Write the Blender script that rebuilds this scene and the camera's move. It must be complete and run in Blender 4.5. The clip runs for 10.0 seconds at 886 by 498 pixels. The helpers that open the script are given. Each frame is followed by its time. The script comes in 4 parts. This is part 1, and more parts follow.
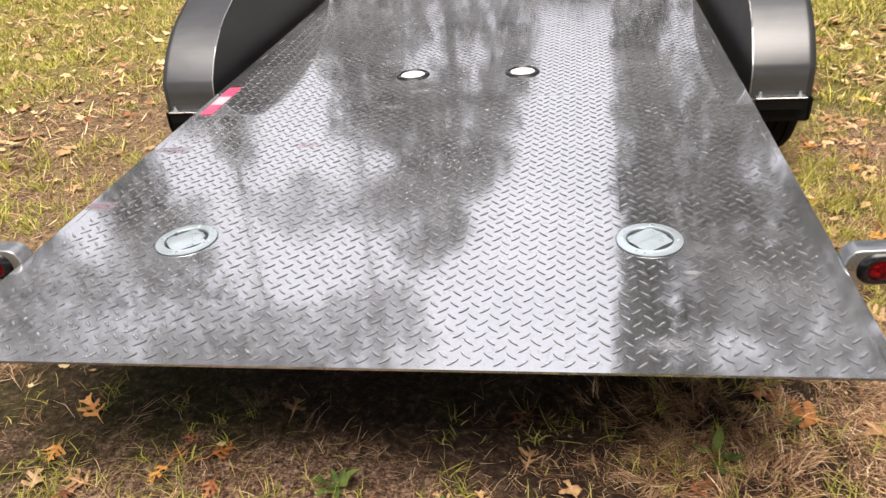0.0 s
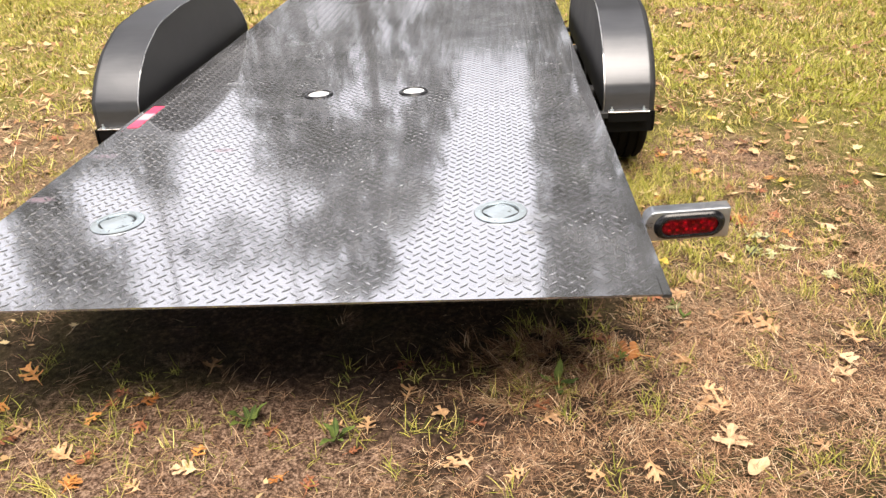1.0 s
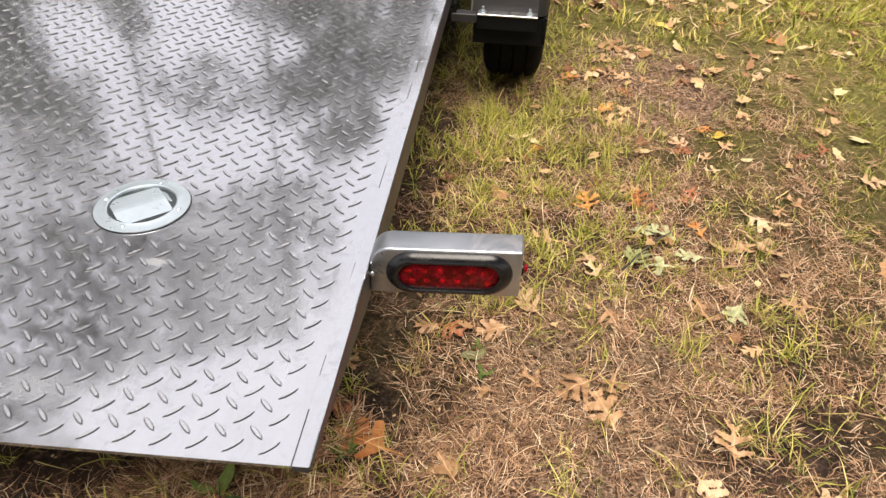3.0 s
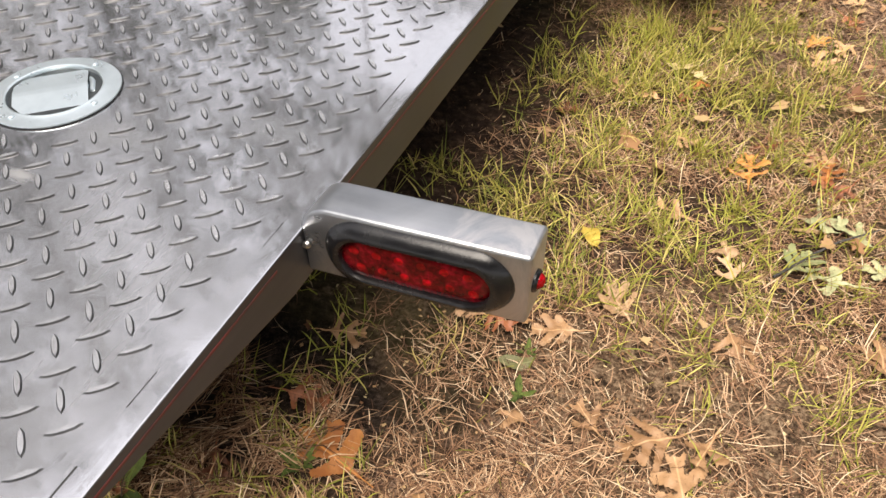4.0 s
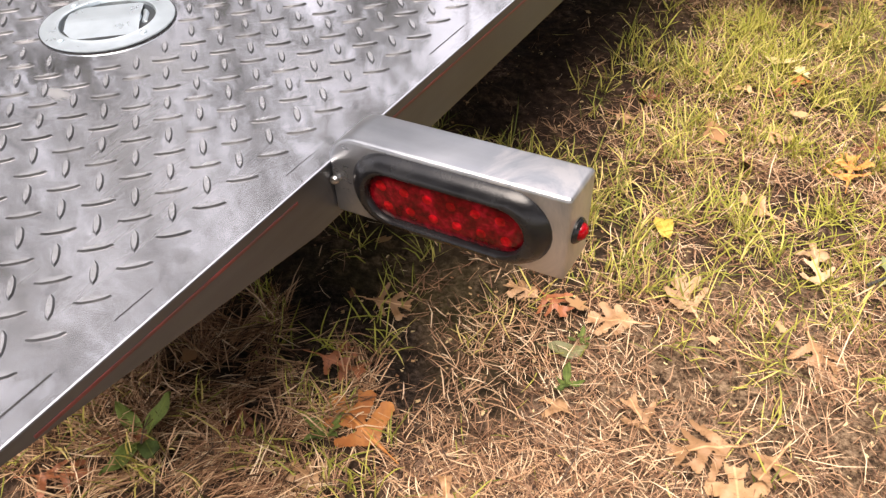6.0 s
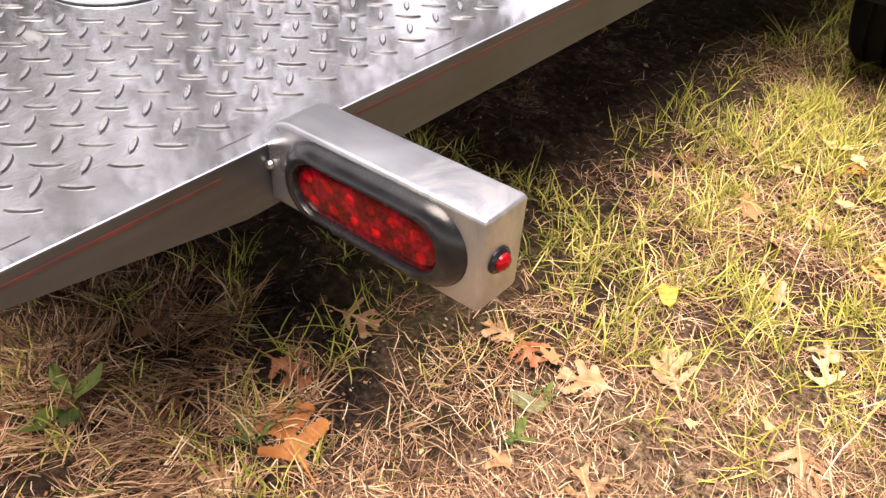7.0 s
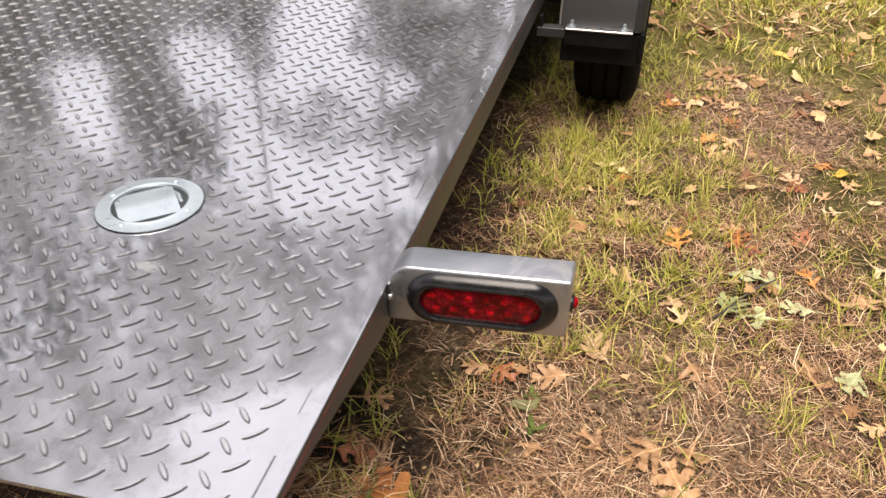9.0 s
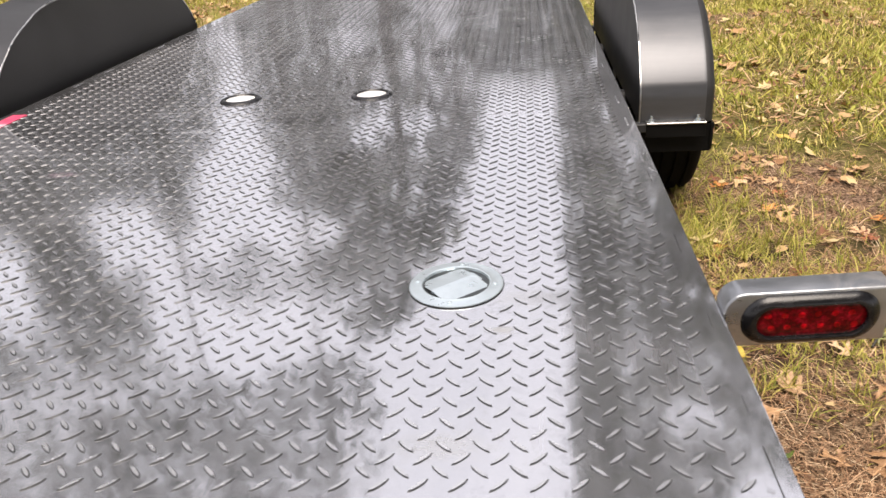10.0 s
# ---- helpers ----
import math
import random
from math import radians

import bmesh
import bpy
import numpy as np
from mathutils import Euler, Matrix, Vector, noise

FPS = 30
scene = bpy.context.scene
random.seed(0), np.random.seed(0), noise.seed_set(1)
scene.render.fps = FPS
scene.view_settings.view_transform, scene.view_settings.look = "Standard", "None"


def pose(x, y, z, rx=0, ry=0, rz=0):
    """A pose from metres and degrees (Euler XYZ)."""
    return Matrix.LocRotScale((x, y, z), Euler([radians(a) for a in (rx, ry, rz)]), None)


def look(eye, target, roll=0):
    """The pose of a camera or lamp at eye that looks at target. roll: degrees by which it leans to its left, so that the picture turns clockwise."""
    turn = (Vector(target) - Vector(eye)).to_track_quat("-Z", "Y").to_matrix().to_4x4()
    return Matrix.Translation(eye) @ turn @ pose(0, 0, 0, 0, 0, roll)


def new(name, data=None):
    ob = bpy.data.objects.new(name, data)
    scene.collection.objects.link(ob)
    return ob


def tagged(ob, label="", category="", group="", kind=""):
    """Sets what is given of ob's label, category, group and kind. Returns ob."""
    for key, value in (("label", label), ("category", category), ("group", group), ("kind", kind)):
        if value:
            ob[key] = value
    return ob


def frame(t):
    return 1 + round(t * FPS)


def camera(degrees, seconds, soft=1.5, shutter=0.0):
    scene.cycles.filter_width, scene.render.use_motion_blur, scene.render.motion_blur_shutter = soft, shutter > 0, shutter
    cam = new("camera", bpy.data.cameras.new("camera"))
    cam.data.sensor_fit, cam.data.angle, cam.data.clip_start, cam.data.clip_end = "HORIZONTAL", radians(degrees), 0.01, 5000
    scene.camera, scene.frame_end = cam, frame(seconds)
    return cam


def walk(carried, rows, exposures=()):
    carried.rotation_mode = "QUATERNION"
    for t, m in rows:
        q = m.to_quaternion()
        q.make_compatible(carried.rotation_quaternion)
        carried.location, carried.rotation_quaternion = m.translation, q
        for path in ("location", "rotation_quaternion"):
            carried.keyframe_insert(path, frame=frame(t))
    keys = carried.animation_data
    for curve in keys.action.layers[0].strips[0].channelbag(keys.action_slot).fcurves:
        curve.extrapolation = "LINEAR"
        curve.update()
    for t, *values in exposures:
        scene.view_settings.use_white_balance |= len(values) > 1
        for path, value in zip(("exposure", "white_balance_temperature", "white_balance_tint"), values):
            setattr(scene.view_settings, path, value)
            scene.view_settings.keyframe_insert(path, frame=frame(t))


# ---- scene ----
cam = camera(60.4, 10.0, soft=1.4, shutter=0.12)
PATH = [
    (0, (0.401, -1.191, 1.447), (0.081, 0.498, 0.425), -4.4),
    (0.5, (0.545, -1.511, 1.456), (0.342, 0.247, 0.525), -2.1),
    (1, (0.591, -1.659, 1.482), (0.451, 0.102, 0.545), -2.7),
    (1.5, (0.642, -1.565, 1.442), (0.62, 0.193, 0.489), -3.2),
    (2, (0.888, -1.263, 1.4), (0.963, 0.461, 0.388), -1.4),
    (2.2, (0.963, -1.131, 1.384), (1.068, 0.572, 0.341), -0.1),
    (3.3, (1.345, -0.34, 1.229), (1.071, 1.138, -0.09), 3.0),
    (3.5, (1.405, -0.222, 1.202), (1.026, 1.2, -0.152), 2.5),
    (4, (1.4, -0.074, 1.018), (0.832, 1.217, -0.4), -0.4),
    (4.5, (1.408, -0.056, 0.936), (0.74, 1.164, -0.5), -2.8),
    (5, (1.411, -0.069, 0.949), (0.7, 1.133, -0.483), -3.6),
    (5.5, (1.43, -0.074, 0.952), (0.692, 1.127, -0.467), -3.2),
    (5.7, (1.434, -0.064, 0.937), (0.687, 1.145, -0.47), -3.0),
    (6.8, (1.504, 0.023, 0.872), (0.578, 1.203, -0.45), 3.0),
    (7, (1.527, 0.054, 0.857), (0.571, 1.224, -0.453), 3.9),
    (7.5, (1.558, 0.067, 0.861), (0.569, 1.245, -0.417), 3.4),
    (8, (1.551, 0.036, 0.879), (0.593, 1.26, -0.38), 2.6),
    (8.5, (1.496, -0.062, 0.945), (0.76, 1.32, -0.3), 0.9),
    (8.8, (1.394, -0.232, 1.055), (0.926, 1.278, -0.17), 1.5),
    (9, (1.309, -0.377, 1.116), (0.904, 1.195, -0.052), 0.4),
    (9.2, (1.179, -0.473, 1.138), (0.853, 1.167, 0.04), -0.2),
    (9.5, (1.014, -0.581, 1.125), (0.754, 1.133, 0.126), -1.6),
    (10, (0.726, -0.662, 1.093), (0.508, 1.129, 0.228), -3.3),
]
walk(cam, [(t, look(eye, target, roll)) for t, eye, target, roll in PATH], [(0, 0.64, 6500, 10), (0.5, 0.78, 6500, 10), (1, 0.84, 6500, 10), (2.2, 0.66, 6500, 10), (3.5, 0.46, 6500, 10), (4, 0.54, 6500, 10), (4.5, 0.84, 6500, 11), (5, 0.8, 6500, 12), (5.5, 0.78, 6500, 13), (7, 1.23, 6650, 18), (8, 1.24, 6650, 18), (8.5, 1.04, 6600, 17), (9, 0.56, 6500, 12), (9.5, 0.44, 6500, 12), (10, 0.5, 6500, 12)])

# ---- world and light ----
world = bpy.data.worlds.new("sky")
scene.world = world
world.use_nodes = True
wn, wl = world.node_tree.nodes, world.node_tree.links
sky = wn.new("ShaderNodeTexSky")
sky.sky_type = "NISHITA"
sky.sun_disc = False
sky.sun_elevation, sky.sun_rotation = radians(69), radians(172)
sky.air_density, sky.dust_density, sky.ozone_density = 1.0, 6.0, 0.6
haze = wn.new("ShaderNodeMix")
haze.data_type = "RGBA"
haze.inputs[0].default_value = 0.7
haze.inputs[7].default_value = (10.4, 10.1, 10.4, 1)
wl.new(sky.outputs[0], haze.inputs[6])
wl.new(haze.outputs[2], wn["Background"].inputs[0])
wn["Background"].inputs[1].default_value = 0.1

sun = new("sun", bpy.data.lights.new("sun", "SUN"))
sun.data.energy, sun.data.angle, sun.data.color = 3.8, radians(45), (1.0, 0.895, 0.77)
# a veiled sun, high behind the tail
SUN_UP, SUN_ROUND = radians(69), radians(172)
toward = Vector((math.sin(SUN_ROUND) * math.cos(SUN_UP), math.cos(SUN_ROUND) * math.cos(SUN_UP), math.sin(SUN_UP)))
sun.matrix_world = look(30 * toward, (0, 0, 0))


# ---- materials ----
def material(name):
    m = bpy.data.materials.new(name)
    m.use_nodes = True
    return m, m.node_tree.nodes, m.node_tree.links, m.node_tree.nodes["Principled BSDF"]


def coords(n, l, scale=(1, 1, 1), kind="Object"):
    tc, mp = n.new("ShaderNodeTexCoord"), n.new("ShaderNodeMapping")
    mp.inputs["Scale"].default_value = scale
    l.new(tc.outputs[kind], mp.inputs[0])
    return mp.outputs[0]


def noise_node(n, l, vec, scale, detail=4, rough=0.55, distort=0.0):
    t = n.new("ShaderNodeTexNoise")
    t.inputs["Scale"].default_value, t.inputs["Detail"].default_value = scale, detail
    t.inputs["Roughness"].default_value, t.inputs["Distortion"].default_value = rough, distort
    l.new(vec, t.inputs["Vector"])
    return t.outputs["Fac"]


def ramp(n, l, fac, stops):
    r = n.new("ShaderNodeValToRGB")
    while len(r.color_ramp.elements) < len(stops):
        r.color_ramp.elements.new(0.5)
    for e, (p, c) in zip(r.color_ramp.elements, stops):
        e.position = p
        e.color = (*c, 1) if len(c) == 3 else c
    l.new(fac, r.inputs[0])
    return r.outputs[0]


def grey(v):
    return (v, v, v)


def mix(n, l, fac, a, b, blend="MIX"):
    m = n.new("ShaderNodeMix")
    m.data_type, m.blend_type = "RGBA", blend
    for k, v in ((0, fac), (6, a), (7, b)):
        if isinstance(v, (int, float)):
            m.inputs[k].default_value = v
        elif isinstance(v, tuple):
            m.inputs[k].default_value = (*v, 1)
        else:
            l.new(v, m.inputs[k])
    return m.outputs[2]


def bump(n, l, b, height, strength, distance=0.01):
    bp = n.new("ShaderNodeBump")
    bp.inputs["Strength"].default_value, bp.inputs["Distance"].default_value = strength, distance
    l.new(height, bp.inputs["Height"])
    l.new(bp.outputs[0], b.inputs["Normal"])


def steel(name, lo, hi, r0, r1, stretch=(1, 1, 1), blotch=3.0, bumpy=0.05, metal=1.0, scuff=0.0, marks=(), rolled=0.0):
    """Bare or clear-coated steel: blotches, rolling streaks, fine grain and pale scuffs."""
    m, n, l, b = material(name)
    vec, streak = coords(n, l), coords(n, l, stretch)
    big = noise_node(n, l, vec, blotch, 5, 0.6, 0.6)
    fine = noise_node(n, l, streak, 60, 4, 0.6)
    both = mix(n, l, 0.35, big, fine)
    col = ramp(n, l, both, [(0.3, lo), (0.7, hi)])
    rough = ramp(n, l, both, [(0.32, grey(r0)), (0.68, grey(r1))])
    if scuff:
        where = noise_node(n, l, coords(n, l, (1.6, 1, 1)), 5.5, 7, 0.72, 1.2)
        mask = ramp(n, l, where, [(0.53, grey(0.0)), (0.66, grey(scuff))])
        col = mix(n, l, mask, col, (0.62, 0.6, 0.59))
        rough = mix(n, l, mask, rough, grey(0.42))
    for mx, my, size, strength, *tint in marks:
        # a rubbed smear of its own, ragged at the rim
        sh, far, rag, rim = n.new("ShaderNodeMapping"), n.new("ShaderNodeVectorMath"), n.new("ShaderNodeMath"), n.new("ShaderNodeMapRange")
        sh.inputs["Location"].default_value, sh.inputs["Scale"].default_value = (-mx * 0.6, -my * 1.3, 0), (0.6, 1.3, 0)
        far.operation, rag.operation = "LENGTH", "MULTIPLY_ADD"
        l.new(vec, sh.inputs[0])
        l.new(sh.outputs[0], far.inputs[0])
        l.new(noise_node(n, l, coords(n, l, (40, 90, 1)), 1.0, 6, 0.7, 0.5), rag.inputs[0])
        rag.inputs[1].default_value = size * 1.6
        l.new(far.outputs["Value"], rag.inputs[2])
        rim.inputs[1].default_value, rim.inputs[2].default_value = size * 1.1, size * 1.7
        rim.inputs[3].default_value, rim.inputs[4].default_value = strength, 0.0
        l.new(rag.outputs[0], rim.inputs[0])
        col = mix(n, l, rim.outputs[0], col, tint[0] if tint else (0.72, 0.71, 0.69))
        rough = mix(n, l, rim.outputs[0], rough, grey(0.5))
    if rolled:
        # fine nicks and dried spatter, thick in some places and thin in others
        crowd = noise_node(n, l, vec, 3.1, 4, 0.6, 0.8)
        nick = noise_node(n, l, coords(n, l, (1, 0.45, 1)), 130, 3, 0.7)
        spots = mix(n, l, 1.0, ramp(n, l, nick, [(0.56, grey(0.0)), (0.66, grey(1.0))]), ramp(n, l, crowd, [(0.45, grey(0.04)), (0.68, grey(0.55))]), "MULTIPLY")
        col = mix(n, l, spots, col, (0.6, 0.59, 0.58))
        rough = mix(n, l, spots, rough, grey(0.5))
        film = mix(n, l, 1.0, ramp(n, l, noise_node(n, l, vec, 55, 4, 0.65), [(0.54, grey(0.0)), (0.64, grey(1.0))]), ramp(n, l, crowd, [(0.35, grey(0.25)), (0.55, grey(0.0))]), "MULTIPLY")
        col = mix(n, l, film, col, (0.36, 0.36, 0.375))
    l.new(col, b.inputs["Base Color"])
    l.new(rough, b.inputs["Roughness"])
    b.inputs["Metallic"].default_value = metal
    bump(n, l, b, fine, bumpy, 0.002)
    if rolled:
        # long shallow ridges left by the rolling, and a slow warp of the plate
        ridge = n.new("ShaderNodeBump")
        ridge.inputs["Strength"].default_value, ridge.inputs["Distance"].default_value = 1.0, rolled
        l.new(mix(n, l, 0.4, noise_node(n, l, coords(n, l, (1, 0.025, 1)), 48, 3, 0.6), noise_node(n, l, coords(n, l, (1, 0.3, 1)), 9, 2, 0.5)), ridge.inputs["Height"])
        l.new(ridge.outputs[0], b.inputs["Normal"].links[0].from_node.inputs["Normal"])
        # a satin bloom over the mirror-like skin
        satin, both_skins = n.new("ShaderNodeBsdfPrincipled"), n.new("ShaderNodeMixShader")
        satin.inputs["Metallic"].default_value = metal
        l.new(col, satin.inputs["Base Color"])
        l.new(ramp(n, l, big, [(0.3, grey(0.34)), (0.7, grey(0.5))]), satin.inputs["Roughness"])
        l.new(ramp(n, l, both, [(0.3, grey(0.1)), (0.7, grey(0.27))]), both_skins.inputs[0])
        l.new(b.outputs[0], both_skins.inputs[1])
        l.new(satin.outputs[0], both_skins.inputs[2])
        l.new(both_skins.outputs[0], n["Material Output"].inputs["Surface"])
    return m


CHALK = (0.78, 0.5, 0.56)
DECK = steel("tread_plate_steel", (0.64, 0.64, 0.66), (0.77, 0.77, 0.79), 0.035, 0.09, (1, 0.06, 1), 2.2, 0.015, 0.97, 0.14, [(0.685, 0.349, 0.022, 0.85), (0.905, 0.536, 0.05, 0.3), (0.74, 0.45, 0.06, 0.4), (0.62, 0.075, 0.05, 0.5), (-0.47, 1.09, 0.04, 0.5, CHALK), (-0.97, 0.64, 0.045, 0.7, CHALK), (-0.93, 1.05, 0.05, 0.4, CHALK), (-0.72, 2.05, 0.05, 0.5), (-0.25, 1.45, 0.05, 0.45), (-0.17, 1.62, 0.04, 0.4)], rolled=0.00006)
TREAD = steel("worn_tread_bars", (0.6, 0.605, 0.62), (0.71, 0.715, 0.735), 0.19, 0.3, (1, 1, 1), 6.0, 0.03, 0.82)
TREAD_SHADE = steel("shaded_tread_flanks", (0.05, 0.051, 0.054), (0.17, 0.172, 0.18), 0.26, 0.4, (1, 1, 1), 6.0, 0.03, 0.82)
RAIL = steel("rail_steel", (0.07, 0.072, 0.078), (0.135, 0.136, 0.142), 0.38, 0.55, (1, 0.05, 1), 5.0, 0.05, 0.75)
BOX = steel("lamp_box_steel", (0.33, 0.345, 0.37), (0.47, 0.485, 0.51), 0.24, 0.42, (0.15, 1, 1), 14.0, 0.06, 0.9, 0.8)
FENDER = steel("fender_steel", (0.085, 0.087, 0.093), (0.125, 0.127, 0.135), 0.32, 0.44, (0.12, 1, 1), 4.0, 0.04, 0.8)
ZINC = steel("zinc_plate", (0.52, 0.6, 0.65), (0.66, 0.74, 0.79), 0.24, 0.38, (1, 1, 1), 22.0, 0.08, 0.7)
# the recess's shade is put into this darker copy of the zinc
PAN = steel("shaded_zinc", (0.06, 0.066, 0.07), (0.15, 0.165, 0.17), 0.35, 0.5, (1, 1, 1), 22.0, 0.05, 0.9)
BRIGHT = steel("weld_bead", (0.55, 0.55, 0.55), (0.75, 0.74, 0.73), 0.25, 0.4, (1, 1, 1), 60.0, 0.3)


def plain(name, lo, hi, rough, scale=20.0, metal=0.0, bumpy=0.1, coat=0.0, dist=0.003):
    m, n, l, b = material(name)
    f = noise_node(n, l, coords(n, l), scale, 5, 0.6)
    l.new(ramp(n, l, f, [(0.3, lo), (0.7, hi)]), b.inputs["Base Color"])
    l.new(ramp(n, l, f, [(0.3, grey(max(0.02, rough - 0.06))), (0.7, grey(rough + 0.06))]), b.inputs["Roughness"])
    b.inputs["Metallic"].default_value, b.inputs["Coat Weight"].default_value = metal, coat
    bump(n, l, b, noise_node(n, l, coords(n, l), scale * 12, 3), bumpy, dist)
    return m


def dull(m, level):
    m.node_tree.nodes["Principled BSDF"].inputs["Specular IOR Level"].default_value = level
    return m


# near-black for the tail's underside, crossmembers and fender-end plates
BLACK = dull(plain("black_underparts", (0.003, 0.003, 0.003), (0.008, 0.008, 0.008), 0.6, 8.0), 0.12)
# dark paint, also laid on seams and the fender's lip in place of shade
PANEL = plain("dark_paint_and_shade", (0.013, 0.0132, 0.0142), (0.025, 0.0252, 0.027), 0.55, 5.0)
RUBBER = plain("black_rubber", (0.005, 0.005, 0.006), (0.014, 0.014, 0.015), 0.26, 40.0, bumpy=0.05)
dull(RUBBER, 0.5)
TYRE = dull(plain("tyre_rubber", (0.003, 0.003, 0.003), (0.008, 0.0075, 0.007), 0.8, 12.0), 0.1)
WHITE = plain("white_lens", (0.82, 0.83, 0.83), (0.9, 0.9, 0.9), 0.25, 30.0, coat=0.5, bumpy=0.02)


def lens_red(name, lo, mid, hi):
    """Clear red plastic over a moulded, glittering reflector."""
    m, n, l, b = material(name)
    vec = coords(n, l)
    f = mix(n, l, 0.45, noise_node(n, l, vec, 48, 2), noise_node(n, l, vec, 170, 3))
    l.new(ramp(n, l, f, [(0.4, (lo, 0.0003, 0.0012)), (0.52, (mid, 0.0008, 0.004)), (0.64, (hi, 0.004, 0.014))]), b.inputs["Base Color"])
    b.inputs["Roughness"].default_value, b.inputs["Specular IOR Level"].default_value = 0.12, 0.3
    bump(n, l, b, noise_node(n, l, vec, 300, 2), 0.15, 0.001)
    return m


RED_LENS = lens_red("red_lens", 0.045, 0.115, 0.25)
RED_LED = lens_red("red_reflector", 0.11, 0.27, 0.6)
RED_LINE = plain("red_pinstripe", (0.055, 0.03, 0.032), (0.17, 0.03, 0.03), 0.45, 30.0)
PINK = plain("red_tape", (0.75, 0.04, 0.12), (0.85, 0.12, 0.22), 0.35, 30.0, coat=0.3)
PALE = plain("pale_tape", (0.8, 0.35, 0.42), (0.88, 0.5, 0.55), 0.35, 30.0, coat=0.3)
BARK = plain("bark", (0.042, 0.038, 0.035), (0.105, 0.097, 0.088), 0.9, 6.0, bumpy=0.8, dist=0.02)


def leaf_material(name, dark, light, rough=0.55):
    m, n, l, b = material(name)
    info = n.new("ShaderNodeObjectInfo")
    vec = coords(n, l)
    f = noise_node(n, l, vec, 30, 5, 0.65)
    r = n.new("ShaderNodeMath")
    r.operation = "MULTIPLY_ADD"
    r.inputs[1].default_value, r.inputs[2].default_value = 0.5, -0.25
    l.new(info.outputs["Random"], r.inputs[0])
    s = n.new("ShaderNodeMath")
    l.new(f, s.inputs[0])
    l.new(r.outputs[0], s.inputs[1])
    col = ramp(n, l, s.outputs[0], [(0.25, dark), (0.7, light)])
    # brown flecks, and a paler midrib
    fleck = ramp(n, l, noise_node(n, l, vec, 140, 4, 0.7), [(0.56, grey(0.0)), (0.68, grey(0.6))])
    col = mix(n, l, fleck, col, tuple(0.5 * c for c in dark))
    axes, rib, thin = n.new("ShaderNodeSeparateXYZ"), n.new("ShaderNodeMath"), n.new("ShaderNodeMapRange")
    l.new(vec, axes.inputs[0])
    rib.operation = "ABSOLUTE"
    l.new(axes.outputs[0], rib.inputs[0])
    l.new(rib.outputs[0], thin.inputs[0])
    thin.inputs[1].default_value, thin.inputs[2].default_value = 0.0006, 0.0016
    thin.inputs[3].default_value, thin.inputs[4].default_value = 0.6, 0.0
    col = mix(n, l, thin.outputs[0], col, tuple(min(0.85, 1.25 * c) for c in light))
    l.new(col, b.inputs["Base Color"])
    b.inputs["Roughness"].default_value = rough
    bump(n, l, b, noise_node(n, l, vec, 160, 3), 0.25, 0.002)
    return m


def island_material(name, stops, rough=0.6, patch=None, patch_scale=0.8):
    """Colour picked blade by blade, shifted over the ground by broad patches."""
    m, n, l, b = material(name)
    geo = n.new("ShaderNodeNewGeometry")
    col = ramp(n, l, geo.outputs["Random Per Island"], stops)
    if patch:
        f = noise_node(n, l, coords(n, l), patch_scale, 3)
        k = ramp(n, l, f, [(0.42, grey(0.0)), (0.6, grey(0.75))])
        col = mix(n, l, k, col, patch)
    l.new(col, b.inputs["Base Color"])
    b.inputs["Roughness"].default_value = rough
    b.inputs["Specular IOR Level"].default_value = 0.3
    return m


LEAF = {
    "tan": leaf_material("tan_leaf", (0.3, 0.165, 0.075), (0.6, 0.37, 0.19)),
    "cream": leaf_material("cream_leaf", (0.4, 0.25, 0.13), (0.66, 0.445, 0.265)),
    "orange": leaf_material("orange_leaf", (0.32, 0.11, 0.025), (0.66, 0.3, 0.08)),
    "russet": leaf_material("russet_leaf", (0.13, 0.045, 0.02), (0.36, 0.13, 0.055)),
    "yellow": leaf_material("yellow_leaf", (0.45, 0.3, 0.04), (0.66, 0.5, 0.1)),
    "olive": leaf_material("olive_leaf", (0.15, 0.15, 0.06), (0.28, 0.275, 0.13)),
    "pale": leaf_material("pale_green_leaf", (0.25, 0.275, 0.115), (0.46, 0.46, 0.25)),
    "green": leaf_material("green_leaf", (0.05, 0.08, 0.013), (0.14, 0.185, 0.035), 0.8),
}
GREEN = island_material("grass_blades", [(0.0, (0.078, 0.102, 0.018)), (0.35, (0.25, 0.262, 0.044)), (0.7, (0.5, 0.445, 0.093)), (1.0, (0.75, 0.6, 0.24))], 0.6, (0.36, 0.36, 0.055), 1.3)
STRAW = island_material("dry_straw", [(0.0, (0.045, 0.025, 0.014)), (0.38, (0.25, 0.132, 0.072)), (0.72, (0.51, 0.308, 0.172)), (0.9, (0.68, 0.475, 0.29)), (1.0, (0.86, 0.69, 0.47))])
LITTER = island_material("leaf_litter", [(0.0, (0.18, 0.08, 0.04)), (0.3, (0.36, 0.2, 0.09)), (0.7, (0.52, 0.36, 0.18)), (1.0, (0.64, 0.52, 0.28))])
CROWN = island_material("tree_leaves", [(0.0, (0.03, 0.04, 0.034)), (0.6, (0.05, 0.062, 0.052)), (1.0, (0.088, 0.092, 0.076))])


